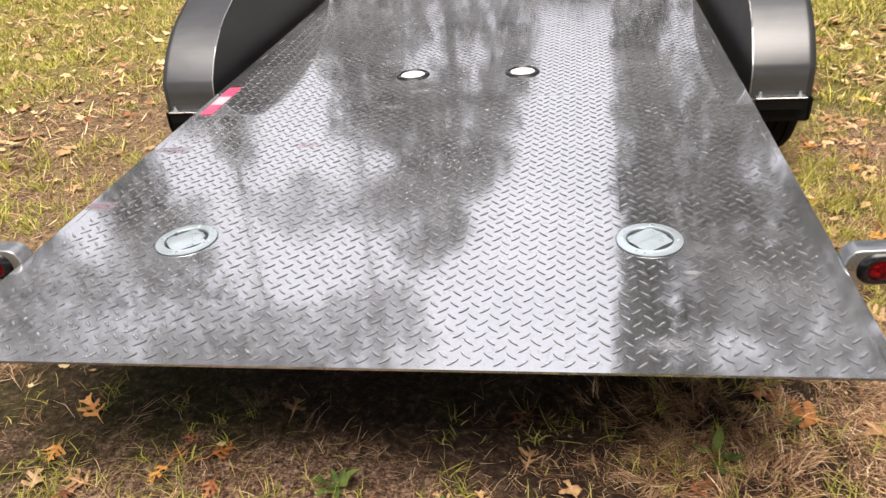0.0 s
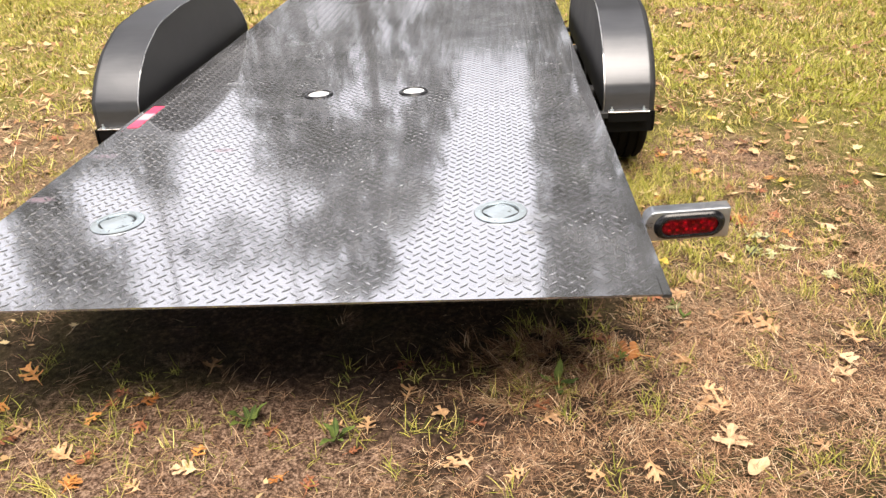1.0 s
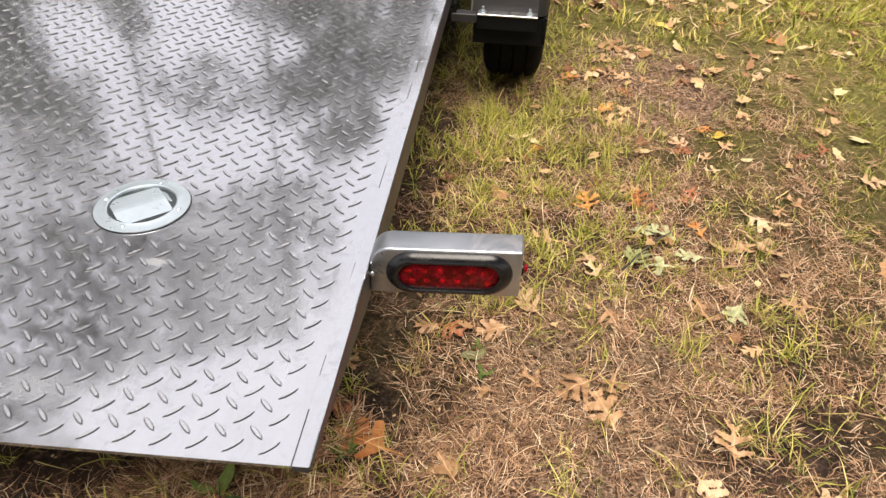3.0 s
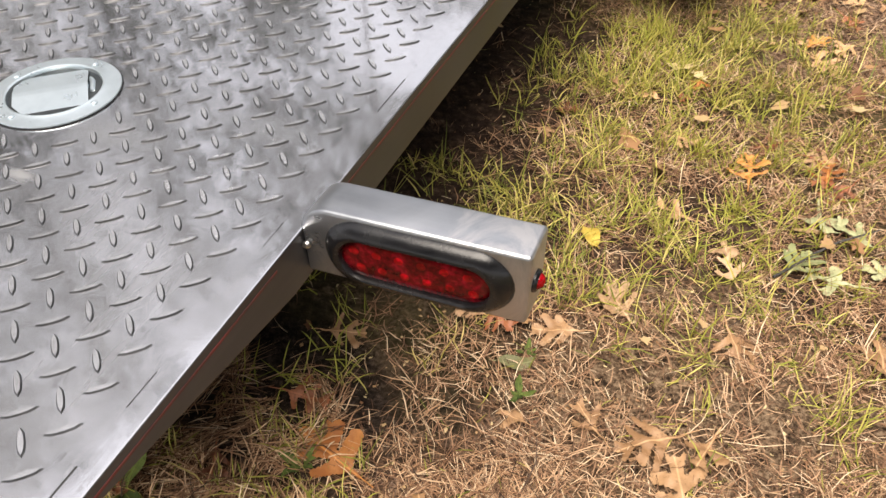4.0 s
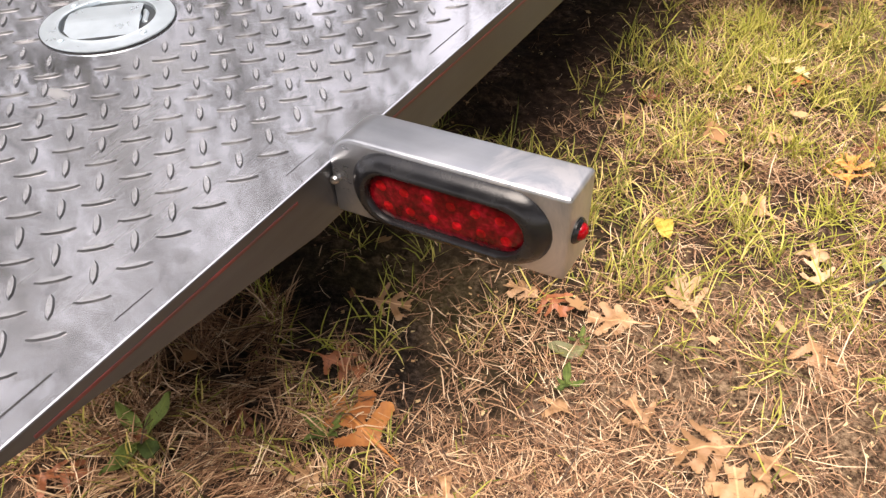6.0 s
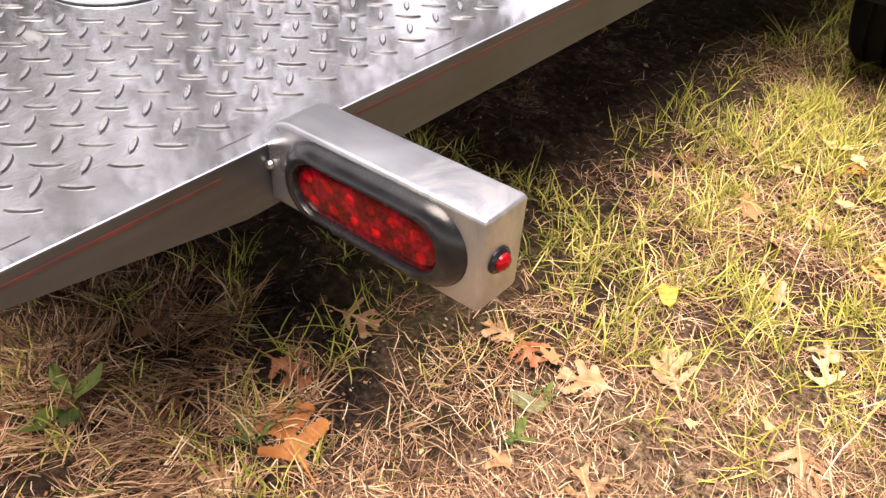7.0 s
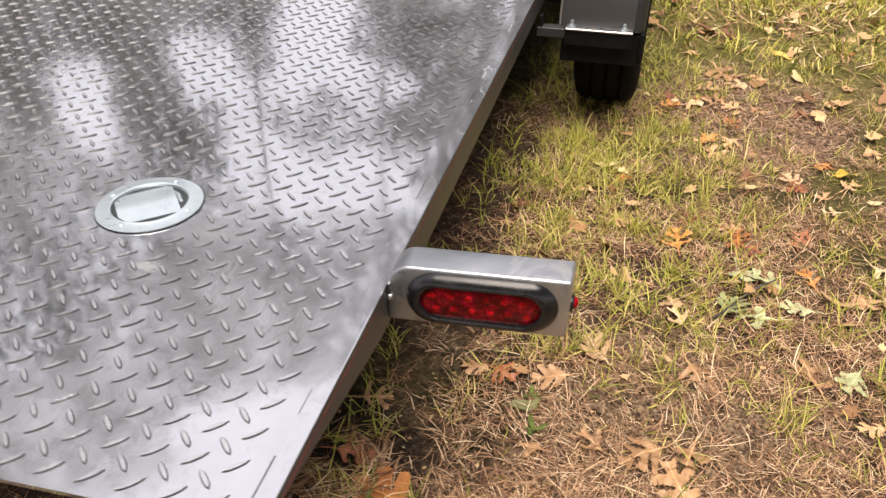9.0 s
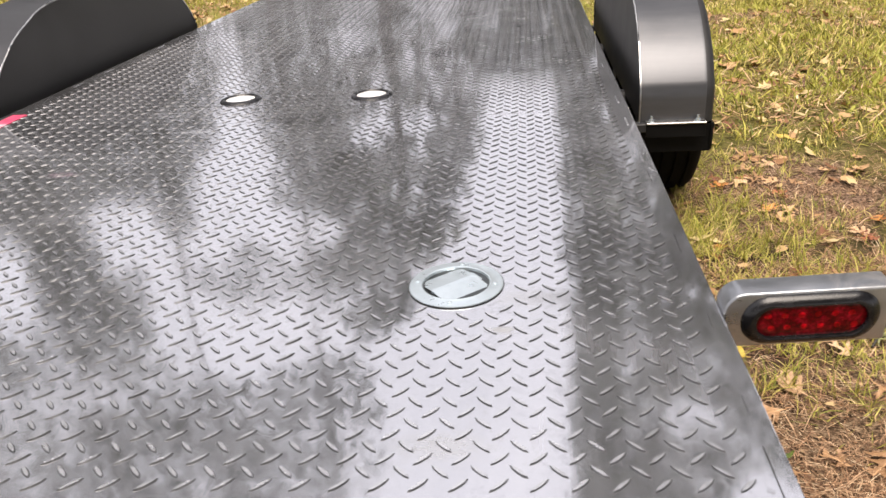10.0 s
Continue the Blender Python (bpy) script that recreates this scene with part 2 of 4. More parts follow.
def soil():
    m, n, l, b = material("lawn_soil")
    vec = coords(n, l)
    grit = noise_node(n, l, vec, 45, 8, 0.7)
    patch = noise_node(n, l, vec, 1.1, 4, 0.6, 0.4)
    mid = noise_node(n, l, vec, 7, 6, 0.65)
    earth = ramp(n, l, grit, [(0.32, (0.013, 0.0085, 0.0065)), (0.55, (0.052, 0.034, 0.025)), (0.78, (0.19, 0.125, 0.09))])
    crumb = mix(n, l, 0.6, grit, noise_node(n, l, vec, 120, 5, 0.75))
    sand = ramp(n, l, crumb, [(0.41, (0.025, 0.015, 0.01)), (0.5, (0.18, 0.108, 0.073)), (0.58, (0.5, 0.345, 0.245))])
    earth = mix(n, l, ramp(n, l, noise_node(n, l, vec, 2.3, 5, 0.65), [(0.52, grey(0.0)), (0.66, grey(1.0))]), earth, sand)
    thatch = ramp(n, l, grit, [(0.32, (0.016, 0.01, 0.007)), (0.55, (0.075, 0.047, 0.031)), (0.76, (0.26, 0.17, 0.115))])
    green = ramp(n, l, grit, [(0.3, (0.014, 0.015, 0.006)), (0.7, (0.1, 0.092, 0.03))])
    col = mix(n, l, ramp(n, l, mid, [(0.42, grey(0.0)), (0.58, grey(1.0))]), earth, thatch)
    col = mix(n, l, ramp(n, l, patch, [(0.45, grey(0.0)), (0.62, grey(0.6))]), col, green)
    # a sandy bare patch behind the tail; dark earth plus painted shade under its corner

    def spot(cx, cy, size, stretch):
        mp = n.new("ShaderNodeVectorMath")
        mp.operation = "LENGTH"
        sh = n.new("ShaderNodeMapping")
        sh.inputs["Location"].default_value, sh.inputs["Scale"].default_value = (-cx, -cy * stretch, 0), (1, stretch, 0)
        l.new(vec, sh.inputs[0])
        l.new(sh.outputs[0], mp.inputs[0])
        ragged = n.new("ShaderNodeMath")
        ragged.operation = "MULTIPLY_ADD"
        ragged.inputs[1].default_value = size * 1.1
        l.new(mid, ragged.inputs[0])
        l.new(mp.outputs["Value"], ragged.inputs[2])
        rng_node = n.new("ShaderNodeMapRange")
        rng_node.inputs[1].default_value, rng_node.inputs[2].default_value = 1.35 * size, 1.65 * size
        rng_node.inputs[3].default_value, rng_node.inputs[4].default_value = 0.9, 0.0
        l.new(ragged.outputs[0], rng_node.inputs[0])
        return rng_node.outputs[0]

    col = mix(n, l, spot(-0.35, -0.25, 0.75, 1.6), col, sand)
    col = mix(n, l, spot(1.4, 0.36, 0.3, 1.0), col, sand)
    shaded_earth = ramp(n, l, crumb, [(0.4, (0.008, 0.0055, 0.0045)), (0.5, (0.026, 0.0185, 0.014)), (0.6, (0.085, 0.06, 0.046))])
    col = mix(n, l, spot(0.9, 0.45, 0.17, 1.0), col, shaded_earth)
    # further from the trailer the lawn closes into a paler thatch
    far = n.new("ShaderNodeVectorMath")
    far.operation = "LENGTH"
    l.new(coords(n, l, (1, 1, 0)), far.inputs[0])
    span = n.new("ShaderNodeMapRange")
    span.inputs[1].default_value, span.inputs[2].default_value, span.inputs[4].default_value = 2.0, 4.5, 0.75
    l.new(far.outputs["Value"], span.inputs[0])
    sward = ramp(n, l, grit, [(0.3, (0.12, 0.115, 0.03)), (0.55, (0.34, 0.32, 0.08)), (0.75, (0.52, 0.45, 0.18))])
    # broad worn and greener patches in the open lawn
    worn = ramp(n, l, crumb, [(0.42, (0.03, 0.019, 0.012)), (0.5, (0.19, 0.125, 0.075)), (0.58, (0.42, 0.3, 0.19))])
    sward = mix(n, l, ramp(n, l, noise_node(n, l, vec, 0.55, 5, 0.6, 0.6), [(0.5, grey(0.0)), (0.66, grey(0.8))]), sward, worn)
    sward = mix(n, l, ramp(n, l, noise_node(n, l, vec, 2.6, 4, 0.6), [(0.55, grey(0.0)), (0.7, grey(0.55))]), sward, green)
    col = mix(n, l, span.outputs[0], col, sward)
    col = mix(n, l, spot(-2.2, 1.7, 1.0, 0.55), col, worn)
    col = mix(n, l, spot(1.68, 2.15, 0.36, 0.8), col, sand)
    col = mix(n, l, spot(1.5, 0.68, 0.3, 1.0), col, worn)
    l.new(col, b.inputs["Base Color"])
    b.inputs["Roughness"].default_value = 0.95
    b.inputs["Specular IOR Level"].default_value = 0.15
    bump(n, l, b, crumb, 0.9, 0.02)
    return m


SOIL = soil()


# ---- mesh helpers ----
def part(name, bm, mat, parent=None, label="", smooth=False):
    """Links a bmesh, or a finished mesh, as one object under a thing or a part."""
    if isinstance(bm, bmesh.types.BMesh):
        bmesh.ops.recalc_face_normals(bm, faces=bm.faces)
        me = bpy.data.meshes.new(name)
        bm.to_mesh(me)
        bm.free()
    else:
        me = bm
    if smooth:
        me.polygons.foreach_set("use_smooth", [True] * len(me.polygons))
        me.set_sharp_from_angle(angle=radians(38))
    if mat and not me.materials:
        me.materials.append(mat)
    ob = new(name, me)
    if parent:
        ob.parent = parent
    if label:
        ob["label"] = label
    return ob


def box(x0, x1, y0, y1, z0, z1, bevel=0.0, segments=2, bm=None):
    bm = bm or bmesh.new()
    got = bmesh.ops.create_cube(bm, size=1.0)["verts"]
    for v in got:
        v.co = Vector(((x0 + x1) / 2 + v.co.x * (x1 - x0), (y0 + y1) / 2 + v.co.y * (y1 - y0), (z0 + z1) / 2 + v.co.z * (z1 - z0)))
    if bevel:
        edges = list({e for v in got for e in v.link_edges})
        bmesh.ops.bevel(bm, geom=edges, offset=bevel, segments=segments, affect="EDGES", profile=0.5)
    return bm


def prism(outline, axis, lo, hi, bevel=0.0, segments=2):
    """An outline of 2D points drawn out along an axis from lo to hi."""
    bm = bmesh.new()

    def place(a, b, w):
        return {"x": (w, a, b), "y": (a, w, b), "z": (a, b, w)}[axis]

    low = [bm.verts.new(place(a, b, lo)) for a, b in outline]
    high = [bm.verts.new(place(a, b, hi)) for a, b in outline]
    bm.faces.new(low)
    bm.faces.new(high[::-1])
    for k in range(len(outline)):
        j = (k + 1) % len(outline)
        bm.faces.new((low[k], high[k], high[j], low[j]))
    if bevel:
        bmesh.ops.recalc_face_normals(bm, faces=bm.faces)
        sharp = [e for e in bm.edges if e.calc_face_angle(0) > 0.6]
        bmesh.ops.bevel(bm, geom=sharp, offset=bevel, segments=segments, affect="EDGES", profile=0.5)
    return bm


def lathe(profile, segments, bm=None, centre=(0, 0, 0), axis="z", closed=False):
    """A profile of (radius, height) turned round an axis through the centre."""
    bm = bm or bmesh.new()
    rings = []
    for r, h in profile:
        ring = []
        for k in range(segments):
            a = 2 * math.pi * k / segments
            u, v = r * math.cos(a), r * math.sin(a)
            p = {"z": (u, v, h), "x": (h, u, v), "y": (u, h, v)}[axis]
            ring.append(bm.verts.new(Vector(p) + Vector(centre)))
        rings.append(ring)
    pairs = list(zip(rings, rings[1:])) + ([(rings[-1], rings[0])] if closed else [])
    for a, b in pairs:
        for k in range(segments):
            j = (k + 1) % segments
            bm.faces.new((a[k], a[j], b[j], b[k]))
    if not closed:
        for ring, (r, _) in ((rings[0], profile[0]), (rings[-1], profile[-1])):
            if r > 1e-6:
                bm.faces.new(ring)
    return bm


def tube(points, radii, segments=8, bm=None):
    """A round tube through points."""
    bm = bm or bmesh.new()
    rings = []
    for k, p in enumerate(points):
        p = Vector(p)
        way = (Vector(points[min(k + 1, len(points) - 1)]) - Vector(points[max(k - 1, 0)])).normalized()
        side = way.orthogonal().normalized()
        up = way.cross(side)
        r = radii[k] if isinstance(radii, (list, tuple)) else radii
        rings.append([bm.verts.new(p + r * (math.cos(2 * math.pi * i / segments) * side + math.sin(2 * math.pi * i / segments) * up)) for i in range(segments)])
    for a, b in zip(rings, rings[1:]):
        off = min(range(segments), key=lambda o: (a[0].co - b[o].co).length)
        for k in range(segments):
            j = (k + 1) % segments
            bm.faces.new((a[k], a[j], b[(j + off) % segments], b[(k + off) % segments]))
    bm.faces.new(rings[0])
    bm.faces.new(rings[-1])
    return bm


def raw_mesh(name, verts, tris):
    """A mesh of triangles from arrays."""
    me = bpy.data.meshes.new(name)
    me.vertices.add(len(verts))
    me.vertices.foreach_set("co", np.ascontiguousarray(verts, dtype=np.float32).ravel())
    me.loops.add(len(tris) * 3)
    me.loops.foreach_set("vertex_index", np.ascontiguousarray(tris, dtype=np.int32).ravel())
    me.polygons.add(len(tris))
    me.polygons.foreach_set("loop_start", np.arange(0, len(tris) * 3, 3, dtype=np.int32))
    me.update(calc_edges=True)
    return me


rng = np.random.default_rng(7)
WAVES = [(rng.uniform(0, 6.283), rng.uniform(0, 6.283), 1.0 * 1.35**k) for k in range(10)]


def field(x, y, scale):
    """A smooth random field in about -1 to 1 over the ground."""
    out = 0
    for k, (a, p, f) in enumerate(WAVES):
        out = out + np.sin((x * np.cos(a) + y * np.sin(a)) * f * scale + p)
    return out / 4.5


def ground_height(x, y):
    return 0.012 * field(x, y, 1.2) + 0.006 * field(y + 3.1, x, 6.0) - 0.008


# ---- ground ----
def spread(lo, hi, step, far):
    inner = np.arange(lo, hi + step / 2, step)
    grow = step * np.cumsum(1.35 ** np.arange(1, 28))
    grow = grow[grow < far]
    return np.concatenate((lo - grow[::-1], inner, hi + grow))


def build_ground():
    xs, ys = spread(-3.2, 4.4, 0.035, 400), spread(-1.6, 5.0, 0.035, 400)
    gx, gy = np.meshgrid(xs, ys)
    near = np.clip(1.2 - np.hypot(gx - 0.5, gy - 1.5) / 25, 0, 1)
    gz = ground_height(gx, gy) * near
    verts = np.stack((gx, gy, gz), -1).reshape(-1, 3)
    w, h = len(xs), len(ys)
    i = (np.arange(h - 1)[:, None] * w + np.arange(w - 1)).ravel()
    tris = np.concatenate((np.stack((i, i + 1, i + w + 1), -1), np.stack((i, i + w + 1, i + w), -1)))
    ob = part("ground", raw_mesh("ground", verts, tris), SOIL, smooth=True)
    tagged(ob, "dry autumn lawn of brown soil, straw and patchy grass", "ground", kind="structure")


build_ground()


# ---- trailer ----
TOP, HALF, LENGTH, JOINT = 0.465, 1.03, 5.9, 1.577
RINGS = [(0.605, 0.51), (-0.617, 0.513)]
LAMPS = [(0.212, 1.857), (-0.24, 1.857)]
trailer = tagged(new("car_trailer"), "bare steel flatbed car trailer with diamond tread deck parked on grass", "trailer")


def plate(x0, x1, y0, y1, z0, z1, holes):
    """A flat plate with round holes."""
    bm = bmesh.new()
    edges = []

    def loop(points):
        vs = [bm.verts.new((a, b, z1)) for a, b in points]
        edges.extend(bm.edges.new((vs[k], vs[(k + 1) % len(vs)])) for k in range(len(vs)))

    loop([(x0, y0), (x1, y0), (x1, y1), (x0, y1)])
    for cx, cy, r in holes:
        loop([(cx + r * math.cos(2 * math.pi * k / 40), cy + r * math.sin(2 * math.pi * k / 40)) for k in range(40)])
    bmesh.ops.triangle_fill(bm, use_beauty=True, use_dissolve=False, edges=edges)
    faces = list(bm.faces)
    got = bmesh.ops.extrude_face_region(bm, geom=faces)["geom"]
    bmesh.ops.translate(bm, verts=[v for v in got if isinstance(v, bmesh.types.BMVert)], vec=(0, 0, z0 - z1))
    return bm


def tread(name, y0, y1, parent):
    """The raised lozenges of a tread plate: two crossed sets on a square lattice."""
    px, py, length, width, height = 0.0467, 0.0449, 0.0325, 0.0082, 0.0019
    spots = []
    for turn, ox, oy in ((0.78, 0.833, 0.113), (-0.78, 0.8095, 0.1355)):
        for i in range(-60, 10):
            for j in range(-4, 140):
                x, y = ox + i * px, oy + j * py
                if abs(x) > 0.985 or not y0 + 0.012 < y < y1 - 0.012:
                    continue
                if any(math.hypot(x - cx, y - cy) < 0.097 for cx, cy in RINGS) or any(math.hypot(x - cx, y - cy) < 0.078 for cx, cy in LAMPS):
                    continue
                spots.append((x, y, turn))
    spots = np.array(spots)
    base = np.array([(0.5, 0), (0.3, 0.4), (0, 0.5), (-0.3, 0.4), (-0.5, 0), (-0.3, -0.4), (0, -0.5), (0.3, -0.4)]) * (length, width)
    crown = base * (0.84, 0.6)
    one = np.concatenate((np.c_[base, np.full(8, -0.0004)], np.c_[crown, np.full(8, height)]))
    c, s = np.cos(spots[:, 2]), np.sin(spots[:, 2])
    x = spots[:, 0:1] + c[:, None] * one[:, 0] - s[:, None] * one[:, 1]
    y = spots[:, 1:2] + s[:, None] * one[:, 0] + c[:, None] * one[:, 1]
    z = TOP + np.broadcast_to(one[:, 2], x.shape) * rng.uniform(0.85, 1.1, (len(spots), 1))
    verts = np.stack((x, y, z), -1).reshape(-1, 3)
    tri = []
    for k in range(8):
        j = (k + 1) % 8
        tri += [(k, j, 8 + j), (k, 8 + j, 8 + k)]
    tri += [(8, 9, 15), (9, 10, 15), (10, 14, 15), (10, 11, 14), (11, 13, 14), (11, 12, 13)]
    tris = (np.array(tri)[None] + 16 * np.arange(len(spots))[:, None, None]).reshape(-1, 3)
    ob = part(name, raw_mesh(name, verts, tris), TREAD, parent, "raised crossed lozenges of the tread plate", smooth=True)
    # the flanks' dark reflections are put into a darker steel; the crowns stay bright
    ob.data.materials.append(TREAD_SHADE)
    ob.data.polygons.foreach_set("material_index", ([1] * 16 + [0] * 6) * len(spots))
    tagged(ob, kind="stuff")


def build_deck():
    for y0, y1, name in ((0.0, JOINT - 0.0015, "rear_deck_plate"), (JOINT + 0.0015, LENGTH, "front_deck_plate")):
        holes = [(x, y, 0.058) for x, y in RINGS if y0 < y < y1] + [(x, y, 0.052) for x, y in LAMPS if y0 < y < y1]
        ob = part(name, plate(-1.0066, 1.0066, y0, y1, TOP - 0.006, TOP, holes), DECK, trailer, "grey steel diamond tread plate")
        tread("tread_pattern", y0, y1, ob)
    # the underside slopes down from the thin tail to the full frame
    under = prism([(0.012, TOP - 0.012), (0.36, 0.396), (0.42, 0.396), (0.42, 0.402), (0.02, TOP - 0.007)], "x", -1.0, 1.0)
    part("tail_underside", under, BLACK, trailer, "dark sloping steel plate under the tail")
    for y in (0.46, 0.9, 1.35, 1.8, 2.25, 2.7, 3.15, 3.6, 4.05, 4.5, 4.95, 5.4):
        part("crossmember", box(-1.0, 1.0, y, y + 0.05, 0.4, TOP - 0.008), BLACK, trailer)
    for side in (1, -1):
        outline = [(0.0, TOP), (LENGTH, TOP), (LENGTH, 0.395), (0.365, 0.395), (0.03, 0.451), (0.0, 0.455)]
        lo, hi = sorted((side * 1.0067, side * HALF))
        bm = prism(outline, "x", lo, hi)
        bmesh.ops.bevel(bm, geom=[e for e in bm.edges if all(abs(v.co.x) > 1.02 for v in e.verts)], offset=0.002, segments=2, affect="EDGES", profile=0.5)
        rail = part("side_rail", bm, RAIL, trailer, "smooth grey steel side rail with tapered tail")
        # top faces take the bright deck steel; RAIL's darker tone holds the flank's shade
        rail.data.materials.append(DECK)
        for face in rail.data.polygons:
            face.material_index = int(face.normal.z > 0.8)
        lo, hi = sorted((side * (HALF - 0.001), side * (HALF + 0.0006)))
        for y0, y1 in ((0.05, 0.345), (0.475, 1.74)):
            part("pinstripe", box(lo, hi, y0, y1, 0.4498, 0.4532), RED_LINE, rail, "thin red line along the rail")
        # seam beside the deck, welded shut; dark strips paint a few open stretches' shade
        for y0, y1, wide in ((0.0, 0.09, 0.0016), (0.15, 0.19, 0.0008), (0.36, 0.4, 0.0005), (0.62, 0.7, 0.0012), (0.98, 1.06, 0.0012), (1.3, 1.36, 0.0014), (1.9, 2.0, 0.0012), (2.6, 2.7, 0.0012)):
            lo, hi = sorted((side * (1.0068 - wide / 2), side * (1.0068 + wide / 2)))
            part("open_seam", box(lo, hi, y0, y1, TOP - 0.003, TOP + 0.0004), PANEL, rail, "dark strip painted for the shade of an open seam")
        for y0 in (1.12, 1.42, 1.66, 2.15, 2.4, 2.9):
            pts = [(side * (1.0068 + rng.uniform(-0.0008, 0.0008)), y0 + k * 0.009, TOP + rng.uniform(-0.0008, 0.0002)) for k in range(9)]
            part("weld_bead", tube(pts, 0.0028, 6), DECK, rail, smooth=True)


def tie_down(x, y, turn):
    """A recessed tie-down: round flange, dished pan, ring and the strap that holds it."""
    hold = part("tie_down_ring", lathe([(0.0575, TOP - 0.006), (0.0575, TOP + 0.002), (0.0582, TOP + 0.0052), (0.0605, TOP + 0.006), (0.0645, TOP + 0.0046), (0.0765, TOP + 0.0042), (0.0808, TOP + 0.0036), (0.0815, TOP + 0.0022), (0.0795, TOP - 0.001)], 48, closed=True, centre=(x, y, 0)), ZINC, trailer, "bright zinc round tie-down flange set in the deck", smooth=True)
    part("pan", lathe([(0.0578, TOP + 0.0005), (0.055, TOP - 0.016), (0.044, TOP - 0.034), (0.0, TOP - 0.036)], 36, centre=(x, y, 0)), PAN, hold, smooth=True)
    # the shade under the flange's rim, put in as a thin black ring
    part("gasket", lathe([(0.08, TOP - 0.001), (0.08, TOP + 0.0015), (0.0828, TOP + 0.0015), (0.0834, TOP - 0.001)], 48, closed=True, centre=(x, y, 0)), RUBBER, hold, "thin black ring painted for the shade round the flange", smooth=True)
    bm = bmesh.new()
    prof = [(0.044 + 0.0062 * math.cos(a * math.pi / 4), TOP - 0.006 + 0.0062 * math.sin(a * math.pi / 4)) for a in range(8)]
    lathe(prof, 40, bm=bm, centre=(x, y, 0), closed=True)
    part("ring", bm, ZINC, hold, smooth=True)
    m = pose(x, y, 0, 0, 0, turn)
    strap = prism([(-0.05, TOP - 0.012), (-0.0505, TOP - 0.003), (-0.047, TOP - 0.0008), (-0.036, TOP + 0.0012), (-0.022, TOP + 0.0035), (-0.006, TOP + 0.006), (0.002, TOP + 0.0066), (0.02, TOP + 0.0052), (0.034, TOP + 0.0038), (0.041, TOP + 0.002), (0.0455, TOP - 0.001), (0.0475, TOP - 0.006), (0.0445, TOP - 0.0065), (0.0, TOP + 0.002), (-0.044, TOP - 0.009)], "x", -0.05, 0.04, 0.0, 1)
    for v in strap.verts:
        v.co.y = v.co.y * 1.05 + 0.0015
    # narrower towards its free edge, as the round recess asks
    for v in strap.verts:
        v.co.x = math.copysign(min(abs(v.co.x), math.sqrt(0.0545**2 - v.co.y**2)), v.co.x)
    bmesh.ops.transform(strap, matrix=m, verts=strap.verts)
    part("strap", strap, ZINC, hold, "folded pale zinc strap")
    part("hinge_pin", tube([m @ Vector((0.041, -0.026, TOP - 0.009)), m @ Vector((0.0445, -0.01, TOP - 0.001)), m @ Vector((0.0445, 0.012, TOP)), m @ Vector((0.041, 0.026, TOP - 0.003))], 0.0038, 10), ZINC, hold, smooth=True)
    for k in range(4):
        a = radians(turn + 45 + 90 * k)
        part("rivet", lathe([(0.0045, TOP + 0.003), (0.0042, TOP + 0.006), (0.002, TOP + 0.0072), (0.0, TOP + 0.0074)], 12, centre=(x + 0.068 * math.cos(a), y + 0.068 * math.sin(a), 0)), ZINC, hold, smooth=True)


def deck_lamp(x, y):
    rim = part("deck_lamp", lathe([(0.049, TOP - 0.01), (0.0495, TOP + 0.004), (0.054, TOP + 0.0085), (0.063, TOP + 0.0075), (0.07, TOP + 0.001), (0.07, TOP - 0.001)], 40, closed=True, centre=(x, y, 0)), RUBBER, trailer, "round white deck lamp in black rubber", smooth=True)
    part("lens", lathe([(0.05, TOP - 0.004), (0.0485, TOP + 0.004), (0.03, TOP + 0.0065), (0.0, TOP + 0.0075)], 36, centre=(x, y, 0)), WHITE, rim, "white lens", smooth=True)


def stadium(length, height, n=14):
    """A lying oblong with round ends, about its centre."""
    r, half, out = height / 2, (length - height) / 2, []
    for sgn, start in ((1, -90), (-1, 90)):
        for k in range(n + 1):
            a = radians(start + 180 * k / n)
            out.append((sgn * half + r * math.cos(a), r * math.sin(a)))
    return out


def stadium_rings(sizes, cx, cz, closed=False, cap=True):
    """Oblong rings of (length, height, y) joined in turn."""
    bm, rings = bmesh.new(), []
    for length, height, y in sizes:
        rings.append([bm.verts.new((cx + a, y, cz + b)) for a, b in stadium(length, height)])
    pairs = list(zip(rings, rings[1:])) + ([(rings[-1], rings[0])] if closed else [])
    for a, b in pairs:
        for k in range(len(a)):
            j = (k + 1) % len(a)
            bm.faces.new((a[k], a[j], b[j], b[k]))
    if cap and not closed:
        bm.faces.new(rings[-1])
    return bm


